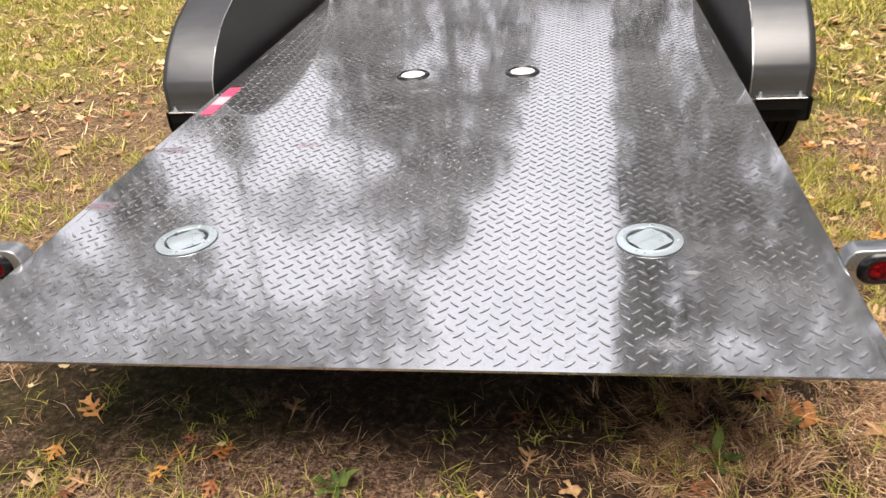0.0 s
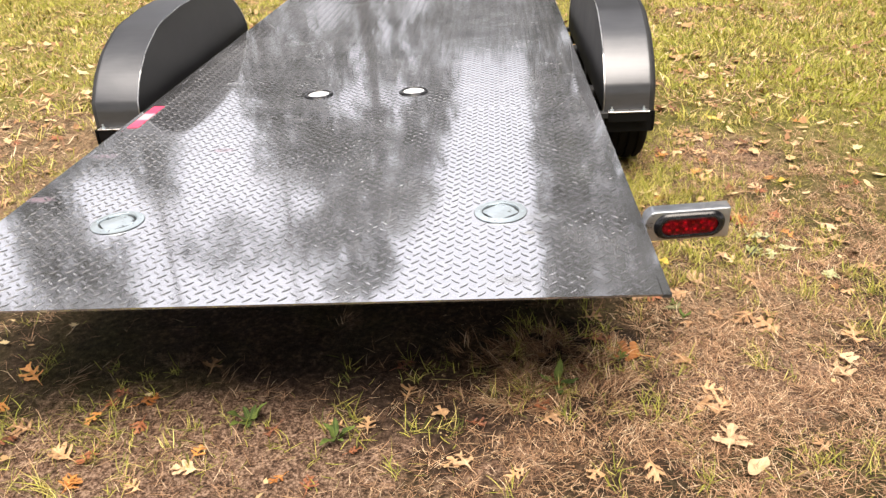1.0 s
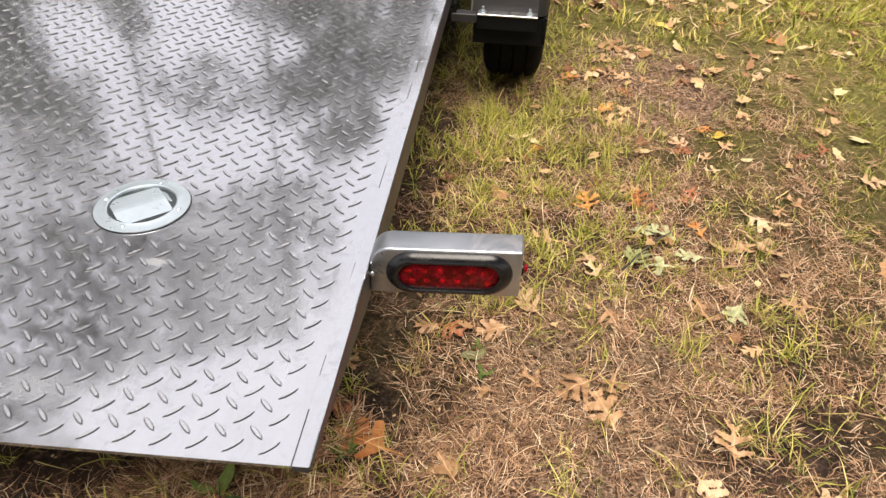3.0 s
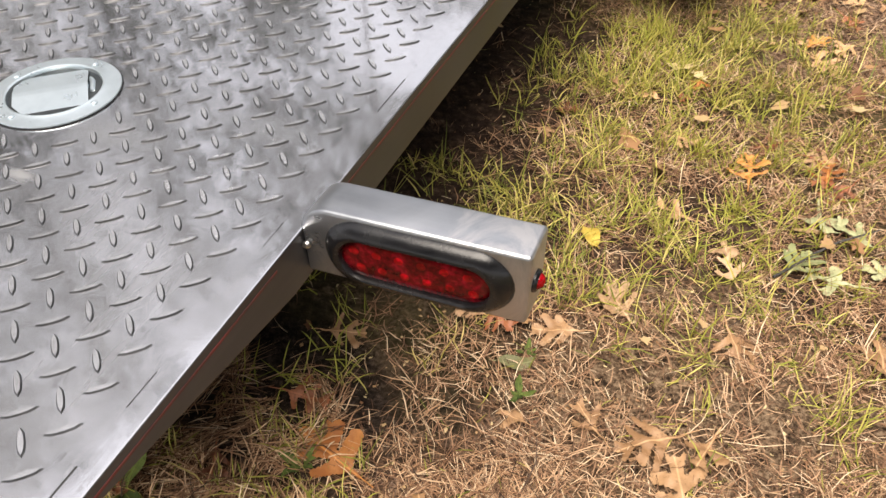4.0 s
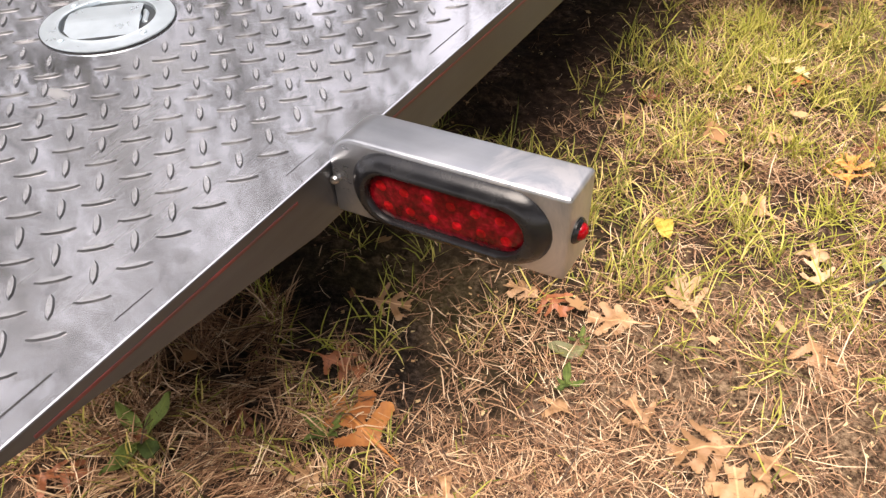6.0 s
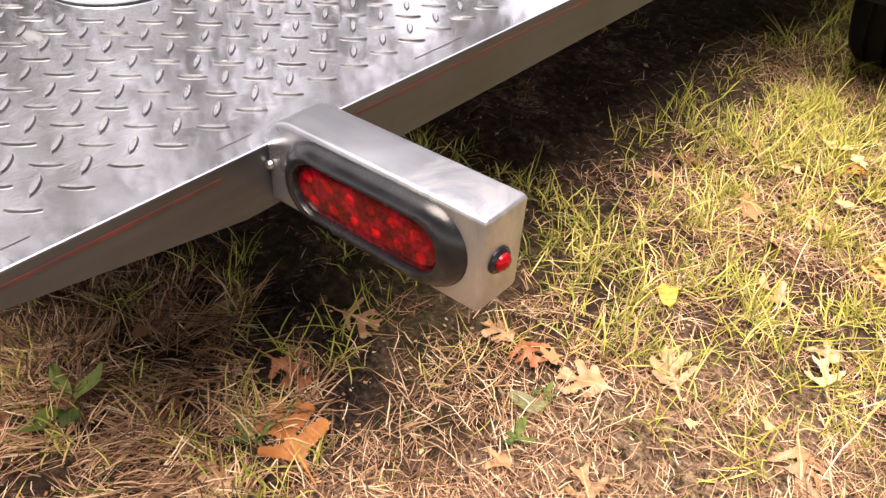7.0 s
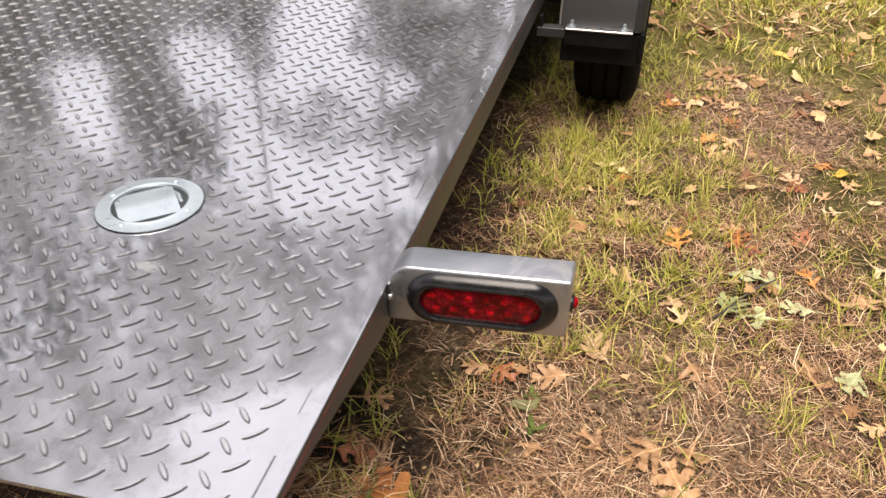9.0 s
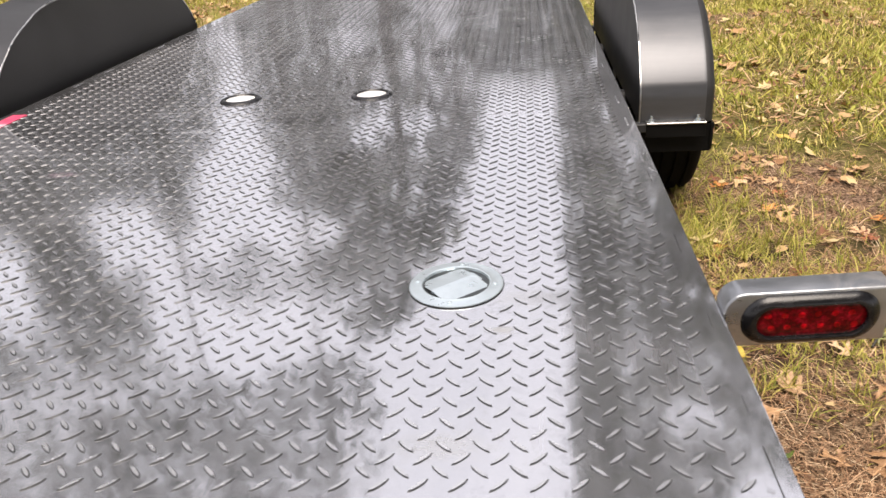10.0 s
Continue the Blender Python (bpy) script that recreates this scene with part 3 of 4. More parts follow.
def tail_lamp(side):
    """A steel box on the rail's flank, with an oval lamp in a rubber ring and a small marker on its end."""
    face, back, low, high = 0.3965, 0.4485, 0.411, 0.506
    outline = [(1.0305, low), (1.279, low), (1.279, high)]
    outline += [(1.0625 - 0.032 * math.sin(radians(a)), high - 0.032 + 0.032 * math.cos(radians(a))) for a in range(0, 91, 10)]
    outline = [(side * a, b) for a, b in outline]
    body = part("tail_light_box", prism(outline, "y", face, back, 0.0045, 3), BOX, trailer, "steel tail light box welded to the side rail", smooth=True)
    cx, cz = side * 1.1615, 0.4585
    ring = stadium_rings([(0.164, 0.055, face + 0.002), (0.163, 0.054, face - 0.0095), (0.166, 0.0555, face - 0.0125), (0.172, 0.059, face - 0.0135), (0.184, 0.068, face - 0.0125), (0.2, 0.08, face - 0.006), (0.207, 0.0855, face - 0.0015), (0.208, 0.086, face), (0.206, 0.084, face + 0.001)], cx, cz, closed=True)
    part("rubber_ring", ring, RUBBER, body, "black rubber ring round the lamp", smooth=True)
    lens = part("lamp_lens", stadium_rings([(0.166, 0.057, face + 0.001), (0.164, 0.055, face - 0.0062), (0.158, 0.048, face - 0.0078), (0.142, 0.032, face - 0.0086)], cx, cz), RED_LENS, body, "red oval lamp lens, unlit", smooth=True)
    for row, count in ((0.0105, 6), (-0.0105, 6)):
        for k in range(count):
            px = cx + side * (-0.062 + 0.0246 * k + (0.003 if row < 0 else -0.003))
            dome = lathe([(0.0078, 0.0002), (0.006, -0.0006), (0.0035, -0.0009), (0.0, -0.001)], 12, axis="y", centre=(px, face - 0.0079, cz + row))
            dome.normal_update()
            part("reflector", dome, RED_LED, body, smooth=True)
    end = side * 1.279
    part("marker_ring", lathe([(0.0085, -0.001 * side), (0.0085, 0.004 * side), (0.0102, 0.0046 * side), (0.0125, 0.002 * side), (0.0125, -0.001 * side)], 24, axis="x", closed=True, centre=(end, 0.4165, 0.4585)), RUBBER, body, "small black rubber ring", smooth=True)
    part("marker_lens", lathe([(0.0088, 0.001 * side), (0.0083, 0.006 * side), (0.0055, 0.0092 * side), (0.0, 0.0104 * side)], 20, axis="x", centre=(end, 0.4165, 0.4585)), RED_LED, body, "small red side marker lens", smooth=True)
    part("weld_spot", lathe([(0.005, 0.0), (0.004, -0.003), (0.0, -0.0045)], 10, axis="y", centre=(side * 1.0345, face - 0.0005, 0.452)), BRIGHT, body, smooth=True)
    # the box hangs with its outer end a little high
    for me in {o.data for o in [body, *body.children]}:
        for v in me.vertices:
            v.co.z += 0.05 * (abs(v.co.x) - 1.158)


FENDER_HALF = [(1.79, 0.355), (1.7925, 0.43), (1.797, 0.468), (1.806, 0.487), (1.846, 0.541), (1.868, 0.566), (1.9, 0.597), (1.968, 0.648), (2.0, 0.668), (2.045, 0.69), (2.16, 0.736), (2.2, 0.748), (2.25, 0.757), (2.5, 0.784), (2.69, 0.788)]


def fender(side):
    """A long tandem fender: bent top strip with a rolled outer lip, and a dark inner panel."""
    path = FENDER_HALF + [(5.38 - y, z) for y, z in FENDER_HALF[-2::-1]]
    n = len(path)
    normals = []
    for k in range(n):
        (y0, z0), (y1, z1) = path[max(k - 1, 0)], path[min(k + 1, n - 1)]
        d = math.hypot(y1 - y0, z1 - z0)
        normals.append((-(z1 - z0) / d, (y1 - y0) / d))
    section = [(1.092, 0.0), (1.1, 0.0), (1.292, 0.0), (1.3, -0.0002), (1.312, -0.003), (1.322, -0.01), (1.329, -0.022), (1.332, -0.04), (1.332, -0.1), (1.329, -0.1), (1.329, -0.04), (1.318, -0.013), (1.3, -0.0042), (1.292, -0.004), (1.1, -0.004), (1.092, -0.004)]
    bm, rings = bmesh.new(), []
    for (y, z), (ny, nz) in zip(path, normals):
        rings.append([bm.verts.new((side * x, y + d * ny, z + d * nz)) for x, d in section])
    for a, b in zip(rings, rings[1:]):
        for k in range(len(a)):
            j = (k + 1) % len(a)
            bm.faces.new((a[k], a[j], b[j], b[k]))
    bm.faces.new(rings[0])
    bm.faces.new(rings[-1])
    strip = part("fender", bm, FENDER, trailer, "smooth grey steel tandem fender with rolled lip", smooth=True)
    # the lip's dark reflection is put in by giving its faces the panel's material
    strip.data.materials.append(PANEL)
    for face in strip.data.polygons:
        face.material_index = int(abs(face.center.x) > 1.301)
    outline = [(y + 0.003 * ny * -1, z - 0.004 * nz) for (y, z), (ny, nz) in zip(path, normals)]
    lo, hi = sorted((side * 1.093, side * 1.097))
    part("inner_panel", prism(outline, "x", lo, hi), PANEL, strip, "dark grey painted inner fender panel")
    edge = [(side * 1.092, y + 0.001 * ny, z + 0.001 * nz) for (y, z), (ny, nz) in zip(path, normals)]
    part("edge_weld", tube(edge, 0.003, 6), BRIGHT, strip, "bright weld along the inner edge", smooth=True)
    for y0, tail in ((1.778, -1), (3.602, 1)):
        lo, hi = sorted((side * 1.112, side * 1.3))
        # bright top and black flange: the bracket's light and shade put into colour
        bracket = part("bracket", box(lo, hi, y0 - 0.02, y0 + 0.014, 0.36, 0.3655, 0.001, 1), BRIGHT, strip, "steel angle bracket under the fender's end")
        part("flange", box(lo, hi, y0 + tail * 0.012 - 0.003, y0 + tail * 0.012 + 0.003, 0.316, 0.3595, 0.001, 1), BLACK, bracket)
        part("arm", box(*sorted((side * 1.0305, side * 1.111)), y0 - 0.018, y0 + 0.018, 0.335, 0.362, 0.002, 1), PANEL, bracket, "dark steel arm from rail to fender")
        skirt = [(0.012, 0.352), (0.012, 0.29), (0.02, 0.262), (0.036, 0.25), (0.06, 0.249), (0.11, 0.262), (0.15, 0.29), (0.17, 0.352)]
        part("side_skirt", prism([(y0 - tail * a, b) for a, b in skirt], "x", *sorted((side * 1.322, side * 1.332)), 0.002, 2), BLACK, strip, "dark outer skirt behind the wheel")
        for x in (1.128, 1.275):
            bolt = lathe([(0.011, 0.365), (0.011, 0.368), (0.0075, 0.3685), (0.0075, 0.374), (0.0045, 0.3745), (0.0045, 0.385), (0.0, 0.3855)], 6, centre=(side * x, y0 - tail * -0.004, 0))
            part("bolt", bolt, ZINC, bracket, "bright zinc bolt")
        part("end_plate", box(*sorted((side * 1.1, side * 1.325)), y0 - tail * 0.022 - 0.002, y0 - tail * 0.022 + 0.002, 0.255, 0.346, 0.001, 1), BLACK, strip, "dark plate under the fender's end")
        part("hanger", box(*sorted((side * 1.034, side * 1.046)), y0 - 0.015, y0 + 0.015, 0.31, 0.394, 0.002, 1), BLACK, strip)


def wheel(x, y, side):
    """A trailer wheel: grooved tyre and dished steel rim."""
    r, w = 0.34, 0.1
    profile = []
    for a, b in ((0.2, -0.07), (0.24, -0.098), (0.29, -0.104), (0.322, -0.092), (0.337, -0.074)):
        profile.append((a, b))
    for g in (-0.045, -0.0, 0.045):
        profile += [(r, g - 0.014), (r, g - 0.006), (r - 0.009, g - 0.004), (r - 0.009, g + 0.004), (r, g + 0.006), (r, g + 0.014)]
    profile += [(0.337, 0.074), (0.322, 0.092), (0.29, 0.104), (0.24, 0.098), (0.2, 0.07)]
    tyre_bm = lathe(profile, 56, axis="x", closed=True, centre=(x, y, r - 0.012))
    hub = part("wheel", lathe([(0.2, -0.07), (0.205, 0.06), (0.19, 0.05), (0.16, 0.02), (0.06, 0.03), (0.05, 0.06), (0.0, 0.06)], 32, axis="x", centre=(x, y, r - 0.012)), RAIL, trailer, "trailer wheel with dark tyre")
    part("tyre", tyre_bm, TYRE, hub, "black rubber trailer tyre on the grass", smooth=True)


build_deck()
for rx, ry in RINGS:
    tie_down(rx, ry, 40)
for lx, ly in LAMPS:
    deck_lamp(lx, ly)
for side in (1, -1):
    tail_lamp(side)
    fender(side)
    for wy in (2.215, 3.1):
        wheel(side * (1.235 if side > 0 else 1.205), wy, side)
for wy in (2.215, 3.1):
    part("axle", tube([(-1.12, wy, 0.328), (1.12, wy, 0.328)], 0.035, 12), PANEL, trailer, smooth=True)
for y0, y1, mat in ((1.46, 1.56, PINK), (1.56, 1.65, PALE), (1.65, 1.76, PINK)):
    part("tape", box(-1.0, -0.95, y0, y1, TOP + 0.0012, TOP + 0.0026), mat, trailer, "red and pale reflective tape on the deck edge")


# the deck stands very slightly askew to the path's axes
for me in {o.data for o in trailer.children_recursive if o.data}:
    co = np.empty(len(me.vertices) * 3, dtype=np.float32)
    me.vertices.foreach_get("co", co)
    co = co.reshape(-1, 3)
    co[:, 1] += 0.038 * (co[:, 0] - 1.03)
    co[:, 0] = np.where(co[:, 0] < 0, co[:, 0] * 0.985, co[:, 0])
    me.vertices.foreach_set("co", co.ravel())
    me.update()


# ---- leaves ----
def leaf_mesh(name, length, width, seed, stations=40):
    """A plain oval leaf with a raised midrib and a curled blade, its stalk at the origin end."""
    r = random.Random(seed)
    bend, roll, twist = r.uniform(-0.3, 0.6), r.uniform(-0.2, 0.8), r.uniform(-0.6, 0.6)
    fold, arc = r.uniform(0.0, 0.22), r.uniform(-0.22, 0.22)
    verts, tris = [], []
    for k in range(stations + 1):
        s = k / stations
        w = 0.5 * width * math.sin(math.pi * min(1, 0.06 + 0.94 * s**0.85)) ** 0.7
        for part_of in (-1, -0.5, 0, 0.5, 1):
            x, y = w * part_of + arc * length * (s - 0.5) ** 2, s * length + 0.08 * length * abs(part_of) * (1 - s)
            z = fold * abs(w * part_of) + roll * x * x / width + bend * (s - 0.5) ** 2 * length + twist * x * (s - 0.5)
            z += 0.006 * abs(part_of) * math.sin(7 * s + 3 * part_of + seed) * length / 0.1
            verts.append((x, y - length / 2, z))
    for k in range(stations):
        for j in range(4):
            a = 5 * k + j
            tris += [(a, a + 1, a + 6), (a, a + 6, a + 5)]
    # stalk
    base = len(verts)
    for k in range(4):
        y = -length / 2 - 0.06 * length * k
        z = bend * 0.25 * length + 0.02 * length * k * k * 0.3
        for dx, dz in ((-0.0011, 0), (0.0011, 0), (0, 0.003)):
            verts.append((dx, y, z + dz))
    for k in range(3):
        for j in range(3):
            a, b = base + 3 * k + j, base + 3 * k + (j + 1) % 3
            tris += [(a, b, b + 3), (a, b + 3, a + 3)]
    lift = -min(v[2] for v in verts)
    verts = [(x, y, z + lift) for x, y, z in verts]
    me = raw_mesh(name, np.array(verts), np.array(tris))
    me.polygons.foreach_set("use_smooth", [True] * len(me.polygons))
    return me


def oak_mesh(name, pairs, stout, seed, curl=1.0):
    """An oak leaf 0.1 long: a blade of blunt lobes that flow out of the midrib with rounded bays between them, curled
    and cockled, and a thin stalk."""
    r = random.Random(seed)
    limbs = [((0, -0.46), (r.uniform(-0.04, 0.04), 0.38), 0.02, 0.055 * stout)]
    for k in range(pairs):
        for side in (-1, 1):
            y = -0.33 + 0.5 * (k + 0.5) / pairs + r.uniform(-0.05, 0.05)
            reach = (0.42 - 0.06 * k) * r.uniform(0.7, 1.15)
            end = (side * reach, y + reach * r.uniform(0.15, 0.65))
            limbs.append(((0, y), end, 0.06 * stout, 0.05 * stout * r.uniform(0.6, 1.3)))
            if r.random() < 0.45:
                # a second tooth on the lobe
                limbs.append(((0.6 * end[0], y + 0.6 * (end[1] - y)), (end[0] * 0.85, end[1] + r.choice((-0.13, 0.14))), 0.035 * stout, 0.02))
    for side in (-1, 1):
        limbs.append(((0, 0.26), (side * r.uniform(0.1, 0.24), r.uniform(0.34, 0.5)), 0.055 * stout, 0.03))

    def outside(p):
        """Distance outside the blade, the limbs melted into one another."""
        total = 0
        for a, b, ra, rb in limbs:
            a, d = np.array(a), np.subtract(b, a)
            h = np.clip(((p - a) @ d) / (d @ d), 0, 1)
            total = total + np.exp(-(np.linalg.norm(p - a - h[:, None] * d, axis=1) - ra - (rb - ra) * h) / 0.012)
        return -0.012 * np.log(total + 1e-30)

    n, step = 38, 0.032
    g = (np.arange(n + 1) - n / 2) * step
    p = np.stack(np.meshgrid(g, g), -1).reshape(-1, 2)
    i = (np.arange(n)[:, None] * (n + 1) + np.arange(n)).ravel()
    cells = np.stack((i, i + 1, i + n + 2, i + n + 1), -1)
    cells = cells[outside(p[cells].mean(1)) < 0]
    for _ in range(2):
        d = outside(p)
        slope = np.stack([(outside(p + e) - d) / 0.004 for e in ((0.004, 0), (0, 0.004))], -1)
        p = p - slope * np.clip(d, 0, 0.03)[:, None]
    used, flat = np.unique(cells, return_inverse=True)
    p, cells = p[used], flat.reshape(cells.shape)
    x, y = p.T
    bend, roll, twist, cup = r.uniform(-0.25, 0.4), r.uniform(-0.4, 0.6), r.uniform(-0.5, 0.5), r.uniform(-0.1, 0.16)
    z = cup * np.abs(x) + roll * x * x + bend * y * y + twist * x * y + 0.025 * np.sin(9 * y + 11 * x + seed) + 0.012 * np.sin(23 * y - 17 * x + seed)
    z *= curl
    bend *= curl
    tris = np.concatenate((cells[:, :3], cells[:, [0, 2, 3]])).tolist()
    verts = [(0.085 * a, 0.105 * b, 0.1 * c) for a, b, c in zip(x, y, z)]
    base, low = len(verts), 0.1 * bend * 0.2
    for k in range(4):
        for dx, dz in ((-0.0009, 0), (0.0009, 0), (0, 0.0022)):
            verts.append((dx, -0.045 - 0.008 * k, low * (1 - 0.2 * k) + dz))
    for k in range(3):
        for j in range(3):
            a, b = base + 3 * k + j, base + 3 * k + (j + 1) % 3
            tris += [(a, b, b + 3), (a, b + 3, a + 3)]
    lift = -min(v[2] for v in verts)
    me = raw_mesh(name, np.array([(a, b, c + 0.6 * lift) for a, b, c in verts]), np.array(tris))
    me.polygons.foreach_set("use_smooth", [True] * len(me.polygons))
    return me


OAK = [oak_mesh("oak_leaf", 1 + (k > 2), 1.5, k) for k in range(10)]
PIN = [oak_mesh("oak_leaf", 2, 1.2, 20 + k) for k in range(8)]
OVAL = [leaf_mesh("leaf", 0.1, 0.045, 20 + k) for k in range(3)]
LOOKS = {
    "tan": ("dry tan oak leaf lying on the lawn", OAK + PIN),
    "cream": ("pale cream oak leaf lying on the lawn", OAK + OVAL[:1]),
    "orange": ("orange brown oak leaf lying on the grass", PIN),
    "russet": ("curled reddish brown oak leaf on the ground", PIN + OAK[:1]),
    "yellow": ("yellow autumn leaf lying in the grass", OVAL),
    "olive": ("grey green fallen leaf on the ground", OVAL),
    "pale": ("pale green oak leaf lying in the grass", OAK),
}
pick = random.Random(3)


def fallen(colour, places, shapes=None, heading=None):
    label, usual = LOOKS[colour]
    for x, y, size in places:
        source = pick.choice(shapes or usual)
        me = source.copy()
        me.materials.append(LEAF[colour])
        ob = part("fallen_leaf", me, None)
        z = float(ground_height(np.array(x), np.array(y))) + 0.012
        ob.matrix_world = pose(x, y, z, pick.uniform(-10, 10), pick.uniform(-10, 10), pick.uniform(0, 360) if heading is None else heading) @ Matrix.Scale(size * 9.0, 4)
        tagged(ob, label, "leaf", "fallen leaves")


fallen("orange", [(1.01, 0.39, 0.14)], [oak_mesh("oak_leaf", 2, 1.85, 77, 0.3)], 75)
fallen("orange", [(1.49, 1.31, 0.115), (1.64, 1.36, 0.1), (1.91, 1.82, 0.08), (1.58, 1.91, 0.11), (1.8, 1.24, 0.09), (-0.49, 0.14, 0.1), (-0, -0.18, 0.06), (-0.61, 0.05, 0.08), (-0.93, 0.27, 0.12)])
fallen("russet", [(0.93, 0.46, 0.1), (0.86, 0.31, 0.09), (0.75, 0.22, 0.09), (1.15, 0.73, 0.09), (1.31, 1.52, 0.06), (1.07, 1.37, 0.08), (0.72, 0.12, 0.09), (1.67, 1.31, 0.1), (1.8, 1.41, 0.1), (2.7, 1.73, 0.12), (3.37, 3.34, 0.1), (1.68, 2.91, 0.1), (-0.06, 0.02, 0.07), (-0.84, -0.04, 0.07), (0.29, 0.33, 0.09), (-2.32, 2.57, 0.1)])
fallen("tan", [(0.92, 0.6, 0.09), (1.1, 0.73, 0.08), (1.25, 0.74, 0.1), (1.53, 0.82, 0.11), (1.35, 0.59, 0.09), (1.44, 0.59, 0.13), (1.5, 0.53, 0.13), (1.52, 0.61, 0.1), (1.34, 1.36, 0.09), (1.05, 1.28, 0.06), (1.17, 1.5, 0.08), (1.24, 1.5, 0.08), (1.18, 0.35, 0.09), (1, 0.29, 0.08), (1.24, 0.55, 0.06), (1.76, 0.89, 0.13), (1.64, 2.47, 0.16), (1.77, 2.46, 0.12), (2.07, 2.44, 0.09), (1.86, 0.77, 0.07), (2, 0.94, 0.1), (1.76, 0.49, 0.11)])
fallen("tan", [(1.23, 0.21, 0.09), (1.19, 0.13, 0.11), (1.24, 0.12, 0.09), (2.11, 1.4, 0.09), (1.6, 1.81, 0.1), (3.25, 3.23, 0.14), (2.08, 0.32, 0.09), (2.92, 2.58, 0.09), (3.31, 2.39, 0.1), (-0.82, 0.01, 0.09), (-0.63, -0.11, 0.1), (0.74, 0.06, 0.08), (0.85, -0.14, 0.08), (1, -0.13, 0.09), (-0.34, 0.32, 0.1), (-1.83, 1.65, 0.12), (-1.85, 2.1, 0.09), (1.47, -0.03, 0.07), (0.64, -0.15, 0.08)])
fallen("cream", [(1.33, 0.84, 0.1), (1.5, 0.99, 0.09), (1.97, 1.19, 0.13), (1.98, 1.3, 0.1), (2.38, 1.57, 0.12), (2.24, 0.73, 0.12), (1.69, 0.37, 0.1), (1.65, 0.3, 0.11), (1.92, 0.38, 0.07), (1.23, -0.01, 0.15), (1.27, -0.12, 0.11), (0.5, -0.11, 0.09), (-0.26, -0.15, 0.09)])
fallen("yellow", [(1.24, 0.99, 0.08), (1.96, 1.77, 0.09), (2.93, 2.02, 0.11)])
fallen("olive", [(1.21, 0.65, 0.07)])
fallen("pale", [(1.64, 1.21, 0.13), (1.61, 1.07, 0.11), (1.71, 1.18, 0.12), (1.67, 1.05, 0.11), (1.76, 1.11, 0.1), (1.84, 0.89, 0.1)])
twig = part("fallen_twig", tube([(1.57, 1.01, 0.012), (1.63, 1.09, 0.02), (1.67, 1.14, 0.022), (1.74, 1.21, 0.016)], [0.003, 0.0027, 0.0022, 0.0014], 7), BARK, smooth=True)
tagged(twig, "thin broken oak twig among pale green leaves", "twig")

# more of them, thinly strewn over the lawn to the right
strew = random.Random(21)
for colour in ["tan"] * 18 + ["russet"] * 11 + ["orange"] * 6 + ["cream"] * 5 + ["yellow"] * 2:
    away = strew.uniform(0, 1) ** 0.7
    fallen(colour, [(1.3 + 2.6 * away * strew.uniform(0.3, 1.0), 0.9 + 3.6 * away * strew.uniform(0.2, 1.0), strew.uniform(0.06, 0.1))])

# a drift of them on the bare patch beside the wheel
for colour in ["tan"] * 11 + ["russet"] * 4 + ["cream"] * 3 + ["orange"] * 2:
    fallen(colour, [(strew.gauss(1.68, 0.2), strew.gauss(2.1, 0.27), strew.uniform(0.07, 0.11))])
# and some behind the tail and left of it
for colour in ["tan"] * 8 + ["russet"] * 7 + ["orange"] * 4 + ["cream"] * 2:
    fallen(colour, [(strew.uniform(-1.0, 0.6), strew.uniform(-0.3, 0.2), strew.uniform(0.05, 0.09))])
for colour in ["tan"] * 12 + ["russet"] * 5 + ["cream"] * 3:
    fallen(colour, [(strew.uniform(-2.9, -1.25), strew.uniform(0.5, 3.6), strew.uniform(0.07, 0.11))])


